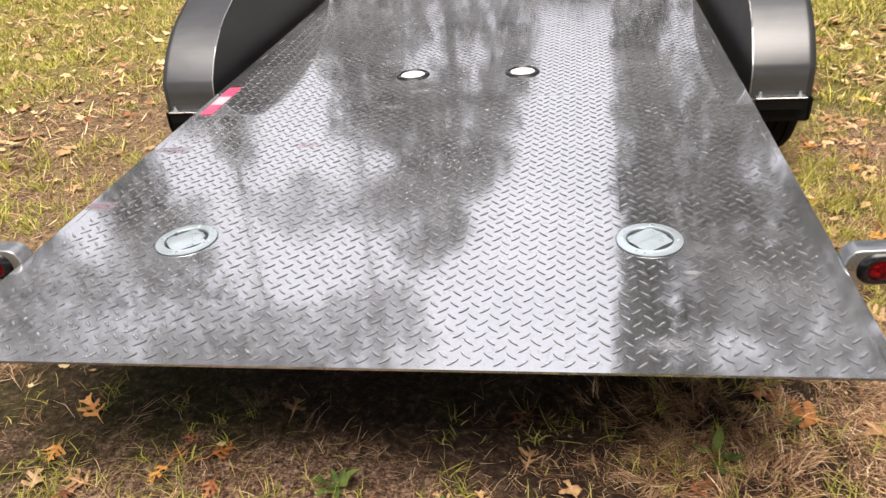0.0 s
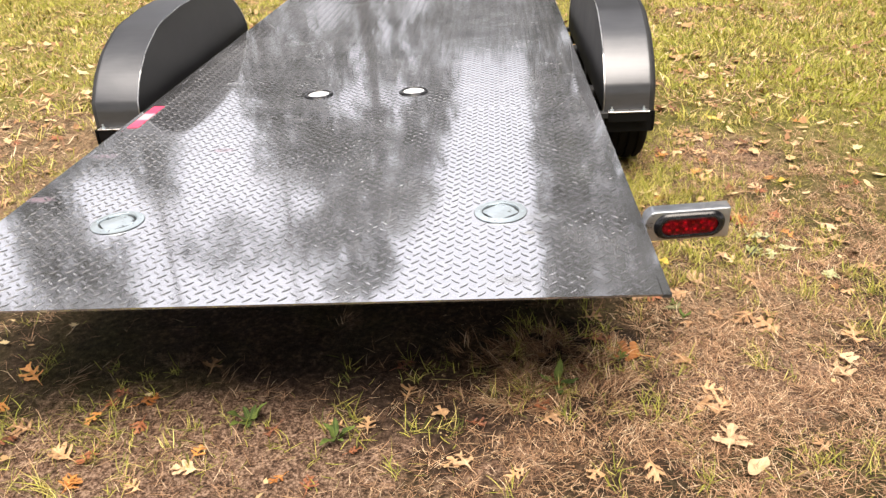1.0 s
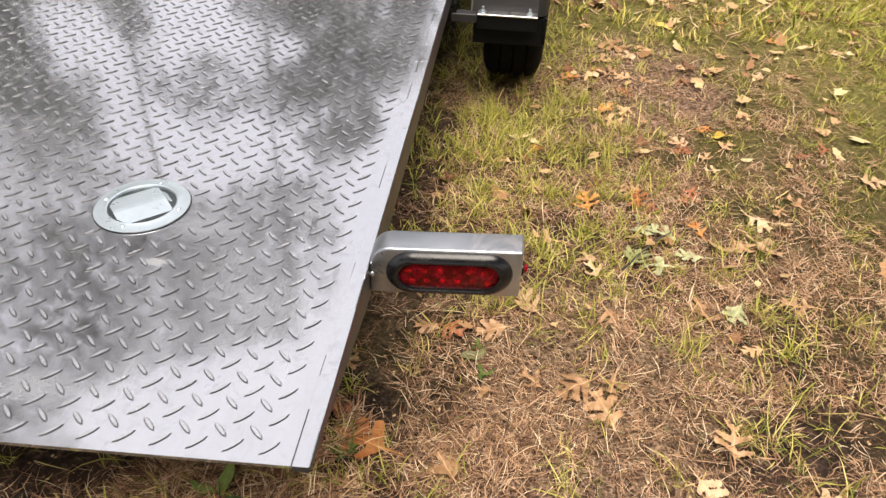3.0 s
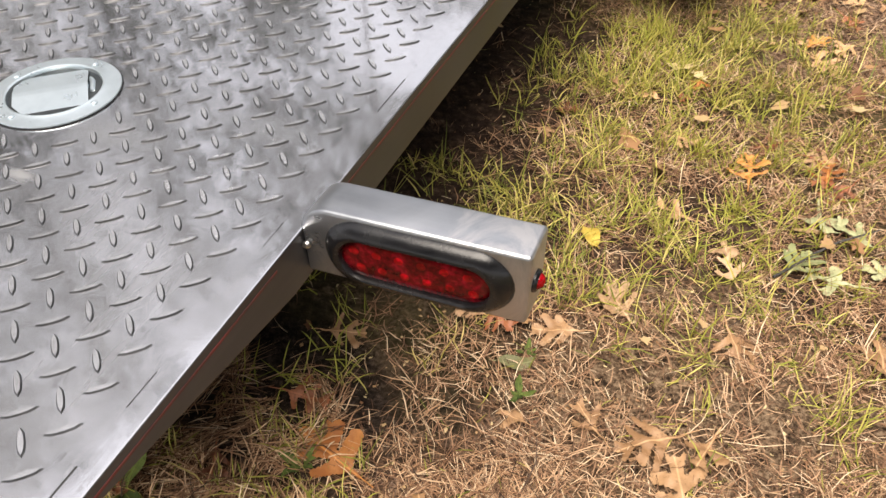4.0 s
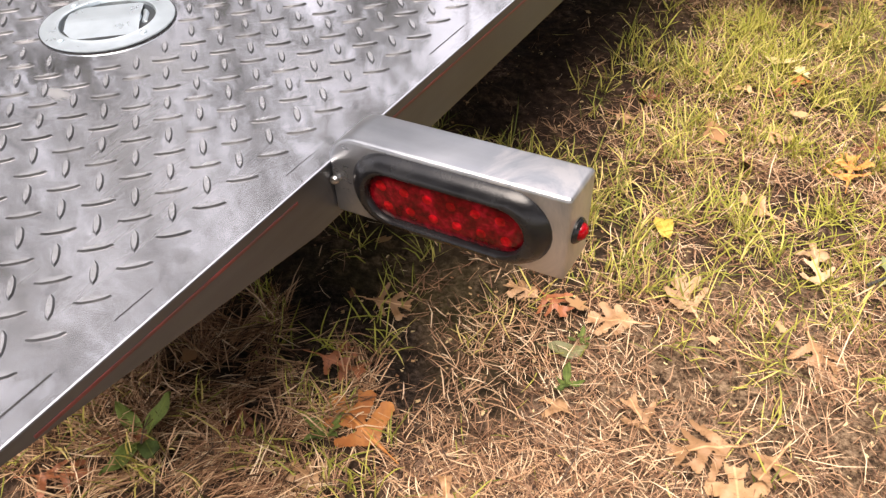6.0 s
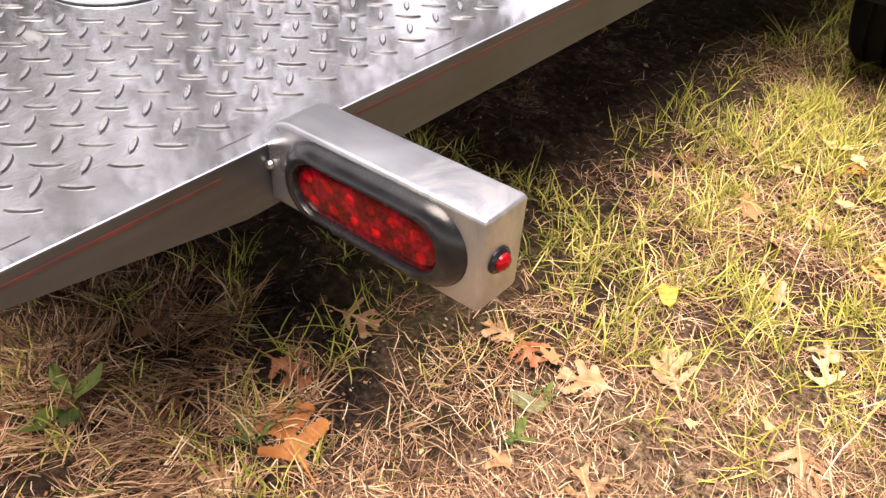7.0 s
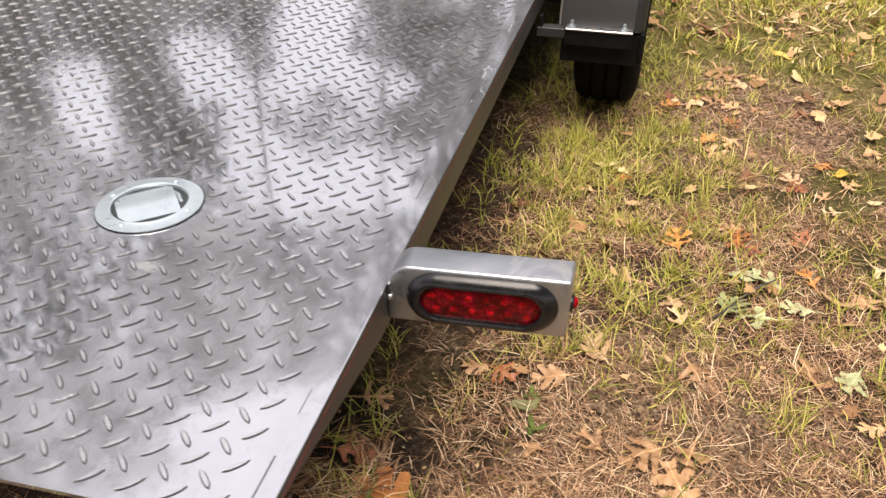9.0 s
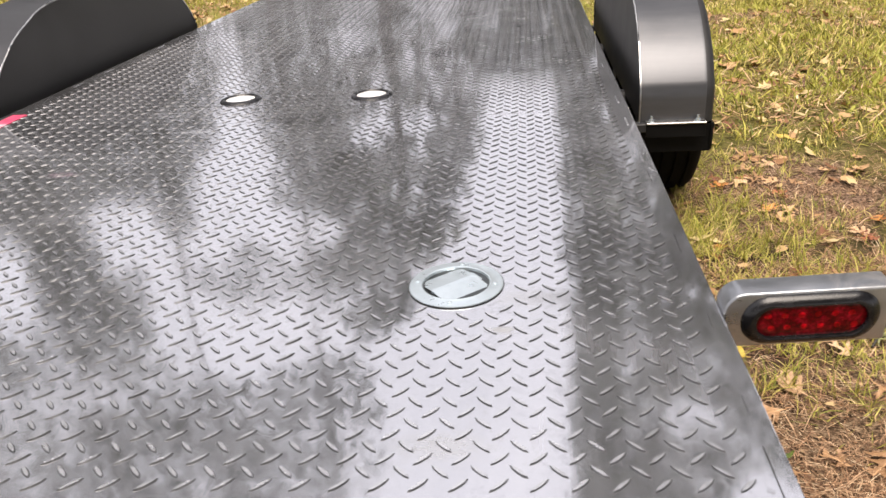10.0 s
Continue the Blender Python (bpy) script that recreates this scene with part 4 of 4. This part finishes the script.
# ---- grass and straw ----
def blades(count, region, keep, length, width, tilt, sag, fine=True, clump=1, comb=0.0, loose=0.012):
    """Arrays of bent, tapering blades standing on the ground inside a region (x0, x1, y0, y1), singly or in
    clumps of so many blades; comb lays the blades of a clump one way."""
    x0, x1, y0, y1 = region
    x, y = rng.uniform(x0, x1, count), rng.uniform(y0, y1, count)
    ok = rng.uniform(0, 1, count) < keep(x, y)
    x, y = x[ok], y[ok]
    common = np.repeat(rng.uniform(0, 2 * np.pi, len(x)), clump)
    stature = np.repeat(rng.uniform(0.6, 1.25, len(x)), clump) if clump > 1 else 1.0
    if clump > 1:
        x, y = (np.repeat(v, clump) + rng.normal(0, loose, len(v) * clump) for v in (x, y))
    n = len(x)
    z = ground_height(x, y)
    size, wide = stature * rng.uniform(*length, n) * rng.uniform(0.6, 1.0, n), rng.uniform(*width, n)
    way, lean = common * (comb > 0) + rng.uniform(-np.pi, np.pi, n) * (1 - comb), np.radians(rng.uniform(*tilt, n))
    drop = rng.uniform(*sag, n)
    heading = np.stack((np.cos(way), np.sin(way), np.zeros(n)), -1)
    face = way + rng.uniform(-0.9, 0.9, n) + np.pi / 2
    across = np.stack((np.cos(face), np.sin(face), np.zeros(n)), -1)
    root = np.stack((x, y, z), -1)
    aside = np.stack((-np.sin(way), np.cos(way), np.zeros(n)), -1)
    bow, lift = size * rng.normal(0, 0.3, n), rng.uniform(0, 0.012, n) * (0.0 if fine else 1.0)
    rows = []
    steps = ((0.0, 0.8), (0.4, 1.0), (0.75, 0.7), (1.0, 0.0)) if fine is not False else ((0.0, 0.8), (0.55, 1.0), (1.0, 0.0))
    for s, w in steps:
        out = size * s * np.sin(lean)
        up = size * (s * np.cos(lean) - drop * s * s)
        spine = root + heading * out[:, None] + aside * (bow * s * s)[:, None]
        spine[:, 2] = np.maximum(spine[:, 2] + up, z + 0.002) + lift * (0.4 + s)
        if w:
            rows += [spine - across * (0.5 * w * wide)[:, None], spine + across * (0.5 * w * wide)[:, None]]
        else:
            rows.append(spine)
    per = len(rows)
    verts = np.stack(rows, 1).reshape(-1, 3)
    one = [(k, k + 1, k + 3) for k in range(0, per - 3, 2)] + [(k, k + 3, k + 2) for k in range(0, per - 3, 2)] + [(per - 3, per - 2, per - 1)]
    tris = (np.array(one)[None] + per * np.arange(n)[:, None, None]).reshape(-1, 3)
    return verts, tris


def stuff(name, batches, mat, label, category):
    verts, tris, base = [], [], 0
    for v, t in batches:
        verts.append(v)
        tris.append(t + base)
        base += len(v)
    tagged(part(name, raw_mesh(name, np.concatenate(verts), np.concatenate(tris)), mat), label, category, kind="stuff")


def beneath(x, y):
    """1 in the open, falling to a little under the trailer's deck, where hardly anything grows."""
    inside = np.clip((1.13 - np.abs(x)) / 0.24, 0, 1) * np.clip((y - 0.02) / 0.38, 0, 1)
    return 1 - 0.97 * inside


def lush(x, y):
    """How green the lawn is: thin by the tail, thick along the flank and further off."""
    base = 0.2 + 0.36 * np.clip((y - 0.6) / 1.3, 0, 1) + 0.25 * np.clip((x - 1.6) / 2.0, 0, 1)
    base = base * (1 - 0.6 * np.clip((-0.9 - x) / 0.4, 0, 1) * np.clip((4.5 + x) / 2.0, 0, 1))
    base = base * (1 - 0.8 * np.exp(-(((x - 1.68) / 0.3) ** 2) - ((y - 2.15) / 0.4) ** 2))
    flank = 0.5 * np.exp(-(((x - 1.15) / 0.3) ** 2) - ((y - 1.45) / 0.55) ** 2)
    return np.clip(base + flank + 0.6 * field(x, y, 2.2), 0.03, 1) * beneath(x, y) * (1 - 0.6 * np.exp(-(((x - 1.35) / 0.5) ** 2) - ((y - 0.38) / 0.4) ** 2))


def flank(x, y):
    """Taller grass along the trailer's side."""
    return np.clip(1.1 - np.abs(x - 1.3) / 0.42, 0, 1) * np.clip(1.1 - np.abs(y - 1.55) / 0.8, 0, 1) * np.clip(0.6 + field(x, y, 7.0), 0, 1)


NEAR, WIDE = (-2.4, 3.4, -1.6, 3.2), (-14.0, 15.0, -9.0, 16.0)
SIDES = ((1.1, 6.8, 0.4, 9.5), (-6.8, -1.1, -0.4, 9.5))


def outside_near(f):
    def g(x, y):
        d = np.minimum(np.minimum(x - NEAR[0], NEAR[1] - x), np.minimum(y - NEAR[2], NEAR[3] - y))
        return f(x, y) * np.clip(1 - d / 0.7, 0, 1)
    return g


HOT = (0.2, 2.5, -0.5, 2.3)


def fade(region, f, rim=0.7):
    """f inside a region, thinning out towards its rim."""
    x0, x1, y0, y1 = region

    def g(x, y):
        d = np.minimum(np.minimum(x - x0, x1 - x), np.minimum(y - y0, y1 - y))
        return f(x, y) * np.clip(d / rim, 0, 1)
    return g


def dry(x, y):
    bare = 1 - 0.55 * np.exp(-(((x - 0.88) / 0.17) ** 2) - ((y - 0.57) / 0.15) ** 2) - 0.5 * np.exp(-(((x - 0.8) / 0.22) ** 2) - ((y - 0.27) / 0.18) ** 2)
    tail = bare - 0.2 * np.clip((0.35 - y) / 0.3, 0, 1) * np.clip((1.25 - x) / 0.4, 0, 1)
    thick = 0.35 * np.exp(-(((x - 1.4) / 0.4) ** 2) - ((y - 0.45) / 0.35) ** 2)
    return np.clip(0.02 + 0.98 * beneath(x, y), 0, 1) * np.clip(tail, 0.05, 1) * np.clip(0.5 + thick + 0.8 * field(x, y, 5.0), 0.06 + thick, 1)


stuff("green_grass", [
    blades(34000, NEAR, fade(NEAR, lush), (0.03, 0.085), (0.0013, 0.0027), (15, 80), (0.0, 0.5)),
    blades(7000, NEAR, fade(NEAR, lush), (0.045, 0.12), (0.0014, 0.0031), (6, 68), (0.0, 0.5), True, 13),
    *(blades(105000, side, fade(side, outside_near(lush)), (0.05, 0.11), (0.003, 0.007), (10, 75), (0.0, 0.5)) for side in SIDES),
    *(blades(6500, side, fade(side, outside_near(lush)), (0.06, 0.14), (0.0035, 0.007), (5, 65), (0.0, 0.5), False, 12, 0.0, 0.025) for side in SIDES),
    blades(170, (0.62, 1.12, 0.06, 1.1), lambda x, y: np.clip(0.5 + field(x, y, 6.0), 0, 1), (0.05, 0.12), (0.0016, 0.003), (5, 60), (0.0, 0.5), True, 11),
    blades(2000, (0.95, 2.1, 0.7, 2.6), flank, (0.05, 0.14), (0.0014, 0.0031), (3, 58), (0.0, 0.5), True, 15),
    blades(130000, WIDE, outside_near(lush), (0.06, 0.13), (0.008, 0.016), (5, 75), (0.0, 0.5), False),
], GREEN, "short yellow green lawn grass in patches", "grass")
stuff("dry_straw", [
    blades(260, (0.45, 1.04, 0.1, 0.52), lambda x, y: np.clip(1.3 - np.hypot((x - 0.76) / 0.3, (y - 0.3) / 0.2), 0, 1), (0.05, 0.12), (0.0013, 0.0026), (50, 86), (0.0, 0.4), False, 26, 0.9, 0.013),
    blades(52000, NEAR, fade(NEAR, dry), (0.035, 0.11), (0.0008, 0.0018), (66, 94), (0.0, 0.25), False),
    blades(4600, NEAR, fade(NEAR, dry), (0.04, 0.1), (0.001, 0.0022), (52, 92), (0.0, 0.35), False, 12, 0.6, 0.02),
    blades(170000, HOT, fade(HOT, dry, 0.4), (0.015, 0.055), (0.0007, 0.0019), (60, 95), (0.0, 0.3), None),
    blades(3600, HOT, fade(HOT, dry, 0.4), (0.03, 0.085), (0.001, 0.0024), (50, 92), (0.0, 0.35), False, 11, 0.6, 0.018),
    *(blades(55000, side, fade(side, outside_near(lambda x, y: 0.9 * beneath(x, y))), (0.05, 0.15), (0.003, 0.007), (55, 92), (0.0, 0.25), False) for side in SIDES),
    blades(70000, WIDE, outside_near(lambda x, y: 0.9 * beneath(x, y)), (0.06, 0.15), (0.006, 0.014), (55, 92), (0.0, 0.25), False),
], STRAW, "dry tan grass stems lying on the soil", "straw")


def litter(count, region, keep, sizes):
    """Many small fallen leaves, each a bent five-lobed scrap."""
    x0, x1, y0, y1 = region
    x, y = rng.uniform(x0, x1, count), rng.uniform(y0, y1, count)
    ok = rng.uniform(0, 1, count) < keep(x, y)
    x, y = x[ok], y[ok]
    n = len(x)
    size, turn = rng.uniform(*sizes, n), rng.uniform(0, 6.283, n)
    k = np.arange(14)
    radius = np.where(k % 2 == 0, 0.42, 0.31) * rng.uniform(0.55, 1.25, (n, 14))
    ang = 2 * np.pi * k / 14 + rng.uniform(-0.16, 0.16, (n, 14))
    slim = rng.uniform(0.45, 1.0, (n, 1))
    px = np.concatenate((np.zeros((n, 1)), radius * np.cos(ang) * 1.15), 1)
    py = np.concatenate((np.zeros((n, 1)), radius * np.sin(ang) * slim), 1)
    c, s = np.cos(turn)[:, None], np.sin(turn)[:, None]
    ux, uy = rng.normal(0, 0.25, (n, 1)), rng.normal(0, 0.25, (n, 1))
    curl = rng.uniform(-0.3, 0.9, (n, 1))
    lx, ly = px * size[:, None], py * size[:, None]
    gz = ground_height(x, y)[:, None] + rng.uniform(0.008, 0.03, (n, 1)) * np.minimum(1, size / 0.03)[:, None]
    vz = gz + ux * lx + uy * ly + curl * (lx**2) / size[:, None]
    verts = np.stack((x[:, None] + c * lx - s * ly, y[:, None] + s * lx + c * ly, vz), -1).reshape(-1, 3)
    one = np.array([(0, 1 + j, 1 + (j + 1) % 14) for j in range(14)])
    tris = (one[None] + 15 * np.arange(n)[:, None, None]).reshape(-1, 3)
    return verts, tris


stuff("leaf_litter", [
    litter(9000, HOT, fade(HOT, lambda x, y: 0.2 + 0.8 * beneath(x, y), 0.3), (0.003, 0.01)),
    litter(900, NEAR, lambda x, y: 0.75 * np.clip(0.55 + 0.6 * field(y, x, 2.0), 0.08, 1) * (0.3 + 0.7 * beneath(x, y)), (0.016, 0.055)),
    litter(520, (1.15, 3.4, 0.9, 3.3), lambda x, y: np.clip(0.25 - 0.9 * field(x, y, 2.2), 0.05, 1), (0.03, 0.085)),
    *(litter(4600, side, outside_near(lambda x, y: np.clip(0.32 - 0.9 * field(x, y, 2.2), 0.05, 1) * beneath(x, y)), (0.05, 0.12)) for side in SIDES),
    litter(4200, WIDE, outside_near(lambda x, y: np.clip(0.4 + 0.6 * field(y, x, 1.6), 0.05, 1) * beneath(x, y)), (0.06, 0.13)),
], LITTER, "scattered dry oak leaves and scraps on the lawn", "leaves")


# ---- small weeds ----
def weed(x, y, size, seed, count=6):
    r = random.Random(seed)
    plant = tagged(new("weed"), "small broad leaved green weed on bare soil", "weed", "weeds")
    plant.location = (x, y, float(ground_height(np.array(x), np.array(y))))
    me = leaf_mesh("weed_leaf", 0.1, 0.034, 40 + seed, 10)
    me.materials.append(LEAF["green"])
    for k in range(count):
        ob = new("leaf", me)
        ob.parent = plant
        a = 2 * math.pi * k / count + r.uniform(-0.4, 0.4)
        s = size * r.uniform(6, 11)
        ob.matrix_basis = pose(0, 0, 0.004, 0, 0, math.degrees(a)) @ pose(0, 0, 0, r.uniform(15, 55), 0, 0) @ Matrix.Translation((0, 0.06 * s, 0)) @ Matrix.Scale(s, 4)


weed(0.77, 0.22, 0.075, 1, 4)
weed(1.235, 0.595, 0.03, 2, 7)
weed(0.98, 0.36, 0.04, 3, 6)
weed(-0.14, 0.05, 0.08, 4, 7)
weed(0.13, -0.02, 0.06, 5, 8)
weed(1.22, 0.68, 0.025, 6, 6)


# ---- trees beyond the trailer, seen in the deck's sheen, and unseen ones round it ----
def tree(x, y, height, radius, seed, leaves=2600, base=0.16):
    r = np.random.default_rng(seed)
    thing = tagged(new("tree"), "tall broadleaf tree with thinning autumn crown, out of view", "tree", "trees round the lawn")
    trunk = [(0, 0, -0.1), (0.05, 0.03, height * 0.2), (-0.08, 0.1, height * 0.45), (0.1, 0.05, height * 0.7), (0.02, 0, height * 0.92)]
    bm = tube(trunk, [0.017 * height, 0.013 * height, 0.01 * height, 0.008 * height, 0.002 * height], 10)
    clumps = []
    for k in range(18):
        a, h = k * 2.4 + r.uniform(-0.4, 0.4), height * (base + (0.88 - base) * ((k + 0.5) / 18))
        reach = radius * (1.1 - 0.6 * (h / height) ** 2) * r.uniform(0.45, 0.95)
        tip = (reach * math.cos(a), reach * math.sin(a), h + 0.12 * height)
        tube([(0, 0, h - 0.05 * height), (0.5 * tip[0], 0.5 * tip[1], h + 0.02 * height), tip], [0.006 * height, 0.004 * height, 0.001 * height], 6, bm)
        clumps.append((*tip, radius * r.uniform(0.35, 0.6)))
    part("trunk", bm, BARK, thing, smooth=True)
    c = np.array(clumps)[r.integers(0, len(clumps), leaves)]
    p = r.normal(0, 1, (leaves, 3))
    p /= np.linalg.norm(p, axis=1, keepdims=True)
    centre = c[:, :3] + p * (r.uniform(0.2, 1.0, (leaves, 1)) * c[:, 3:4]) * (1, 1, 0.7)
    u = r.normal(0, 1, (leaves, 3))
    u /= np.linalg.norm(u, axis=1, keepdims=True)
    v = np.cross(u, r.normal(0, 1, (leaves, 3)))
    v /= np.linalg.norm(v, axis=1, keepdims=True)
    size = r.uniform(0.12, 0.26, (leaves, 1)) * height / 12
    verts = np.stack((centre - u * size, centre + v * size * 0.6, centre + u * size, centre - v * size * 0.6), 1).reshape(-1, 3)
    one = np.array([(0, 1, 2), (0, 2, 3)])
    tris = (one[None] + 4 * np.arange(leaves)[:, None, None]).reshape(-1, 3)
    part("crown", raw_mesh("crown", verts, tris), CROWN, thing)
    thing.location = (x, y, 0)
    return thing


# the near ones, right and behind, are unseen: added to cut low light
TREES = [
    (11.0, 8.0, 14, 3.4, 7500),
    (10.5, 3.2, 13, 3.2, 7000), (11.5, -1.5, 13, 3.4, 7000), (9.5, -6.0, 12, 3.2, 6000),
    (5.5, -10.5, 12, 3.6, 9500), (0.8, -11.5, 12, 3.6, 9500), (-4.0, -11.0, 12, 3.6, 9500), (-10.0, -9.5, 10, 3.4, 8000),
    (-0.6, 45, 10.2, 3.2, 4500), (2.6, 44, 10.0, 3.2, 4500), (-7.0, 46, 9.0, 3.0, 2200), (6.5, 47, 9, 3.6, 2200),
    (-13, 45, 8.2, 4.0, 2500), (-24, 40, 9, 4.5, 2500), (20, 34, 13, 5.5, 5000), (24, 18, 13, 5.5, 5000), (22, 4, 13, 5.5, 5000),
]
for k, (tx, ty, th, tr, *rest) in enumerate(TREES):
    tree(tx, ty, th, tr, 100 + k, *rest)


def crowned_tree(bearing, away, clumps, girth, seed, label, leaf=0.3, fill=85):
    """A tall tree at a bearing (degrees from the trailer's axis, to the right) with its foliage in clumps of (across, up,
    radius, share of full leaf); limbs run from the trunk to every clump."""
    r = np.random.default_rng(seed)
    thing = tagged(new("tree"), label, "tree", "trees round the lawn")
    top = max(c[1] for c in clumps)
    lean = float(np.mean([c[0] for c in clumps]))
    trunk = [(lean + 0.12 * math.sin(2.1 * k + seed), 0.1 * math.cos(1.7 * k), -0.1 + (top + 0.1) * k / 7) for k in range(8)]
    bm = tube(trunk, [girth * (1 - 0.94 * k / 7) for k in range(8)], 10)
    verts = []
    for cx, cz, rad, share in clumps:
        deep = r.uniform(-0.5, 0.5) * rad
        root = (lean, 0, max(0.5, cz - 0.5 * abs(cx - lean) - 0.6))
        tube([root, (0.5 * (lean + cx), 0.5 * deep, cz - 0.35 * rad), (cx, deep, cz + 0.3 * rad)], [0.16 * girth, 0.1 * girth, 0.04 * girth], 6, bm)
        n = int(fill * share * rad * rad * (0.3 / leaf) ** 2)
        p = r.normal(0, 1, (n, 3))
        p *= r.uniform(0.15, 1.0, (n, 1)) ** 0.5 / np.linalg.norm(p, axis=1, keepdims=True)
        centre = np.array((cx, deep, cz)) + p * rad * (1, 1, 0.85)
        u = r.normal(0, 1, (n, 3))
        u /= np.linalg.norm(u, axis=1, keepdims=True)
        v = np.cross(u, r.normal(0, 1, (n, 3)))
        v /= np.linalg.norm(v, axis=1, keepdims=True)
        size = r.uniform(0.65, 1.2, (n, 1)) * leaf
        verts.append(np.stack((centre - u * size, centre + v * size * 0.6, centre + u * size, centre - v * size * 0.6), 1).reshape(-1, 3))
    part("trunk", bm, BARK, thing, smooth=True)
    verts = np.concatenate(verts)
    tris = (np.array([(0, 1, 2), (0, 2, 3)])[None] + 4 * np.arange(len(verts) // 4)[:, None, None]).reshape(-1, 3)
    part("crown", raw_mesh("crown", verts, tris), CROWN, thing)
    a = radians(bearing)
    thing.matrix_world = pose(0.6 + away * math.sin(a), -0.9 + away * math.cos(a), 0, 0, 0, -bearing)
    return thing


# an upright evergreen, dense to its flank
EVERGREEN = [(-3.35 + 0.075 * (1.1 * k - 1.5), 3.5 + 1.1 * k, 1.05, min(1.3, 0.5 + 0.1 * k)) for k in range(20)]
EVERGREEN += [(x - 0.02 * z, z, 2.6 - 0.02 * z, min(0.9, 0.1 * z)) for x in (-0.9, 1.6) for z in (4.5, 8.5, 12.5, 16.5, 20.5, 24.0)]
EVERGREEN += [(4.6, z, 2.8, 0.8) for z in (4.0, 7.5, 11.0, 14.5, 18.0)] + [(8.4, z, 2.8, 0.7) for z in (4.0, 7.5, 11.0, 14.5)]
crowned_tree(12, 25, EVERGREEN, 0.4, 301, "tall dense evergreen tree at the edge of the lawn")
# a round crown beside it, the sky open between the two
ROUND = [(1.55, 5.0, 1.0, 0.6), (1.6, 6.4, 1.0, 0.9), (1.45, 7.8, 1.0, 1.2), (1.05, 9.2, 1.0, 1.2), (0.6, 10.6, 1.0, 1.2), (0.0, 11.8, 1.0, 1.2), (-1.0, 13.2, 1.1, 1.1), (-2.0, 14.0, 1.1, 0.9), (-0.6, 5.5, 1.8, 0.5), (-0.8, 8.5, 1.8, 1.1), (-1.2, 11.2, 1.6, 1.1), (-2.4, 6.0, 1.3, 0.5), (-2.4, 9.0, 1.2, 0.8), (-2.6, 11.8, 1.2, 0.7)]
crowned_tree(-8.5, 25, ROUND, 0.28, 302, "broad round crowned oak tree at the edge of the lawn")
# a belt of half-bare woodland, its foliage broken by gaps to the sky of (bearing, height angle, breadths, depth)
GAPS = [(-21, 14, 1.3, 4.5, 1.7), (-21.6, 19, 3.0, 2.8, 1.9), (-24.3, 22.6, 1.7, 2.4, 1.6), (-19.2, 23.4, 2.7, 1.7, 1.6), (-15.5, 24.2, 1.6, 1.2, 1.2), (-30.5, 22.0, 2.4, 2.4, 1.9), (-32.3, 20.4, 1.1, 1.1, 0.8), (-28.2, 27.5, 2.3, 3.3, 1.6), (-25.4, 31.2, 3.0, 2.3, 1.3), (-20, 27, 4.5, 1.8, 0.5), (-18.3, 30.9, 4.6, 2.2, 1.5), (-39.0, 24.2, 1.9, 3.2, 1.8), (-35.5, 32, 2.0, 2.0, 0.5), (-54, 27, 2.4, 3.2, 0.8), (-46, 28, 2.4, 3.4, 0.8)]


VEIL = 0.34


def leafage(az, el):
    """How full of leaf the belt is at a bearing and height angle."""
    if el < 29:
        full = 1.0 if el < 25 else 0.85
    elif az < -31:
        full = (0.5 if el < 33 else 0.66) - 0.15 * min(1, max(0, (-36 - az) / 6))
    else:
        full = (0.6 if az < -17 else 0.45) - 0.07 * max(0, el - (43 if az < -17 else 37))
    for a, e, wa, we, deep in GAPS:
        full -= deep * math.exp(-(((az - a) / wa) ** 2) - ((el - e) / we) ** 2)
    full += 0.16 * float(field(az, el, 0.9)) + 0.26 * float(field(el + 40, az, 2.3))
    # a thin, even veil of twigs high up on the far flank
    if az < -44 or (az < -41 and el > 26):
        return VEIL
    # low down the foliage is either full or open, and thin over the lawn
    return full if el > 25 else 0.0 if full < 0.42 else min(1.0, max(0.3, 0.1 * (el - 6)))


BELT = [(-18.0, 25, 0.12, 4.5, 20), (-27.0, 25, 0.12, 4.5, 20), (-36.0, 24, 0.12, 4.5, 20), (-45.5, 20, 0.1, 5.0, 22), (-56.0, 17, 0.1, 5.5, 24), (-67.5, 15, 0.1, 6.0, 25), (-80.0, 15, 0.1, 6.5, 25)]
for k, (bearing, away, girth, span, tall) in enumerate(BELT):
    leaves = []
    for i in range(11):
        for j in range(int(1.46 * tall)):
            az, el = bearing + span * (2 * (i + 0.5) / 11 - 1) + 0.4 * math.sin(3.1 * j), 8.0 + 1.3 * j + 0.4 * math.sin(2.3 * i)
            full = leafage(az, el)
            # a veil is spread in wide loose clumps, foliage in tight ones
            wide = 2.4 if full == VEIL else 1.0
            if full > 0.16:
                leaves.append((away * math.tan(radians(az - bearing)), away * math.tan(radians(el)) - 0.5, 0.02 * away * wide, min(full, 1.0) / wide**2))
    crowned_tree(bearing, away, leaves, girth, 310 + k, "tall half-bare autumn tree at the edge of the lawn", 0.0065 * away, 44 * 25 / away * 25 / away)
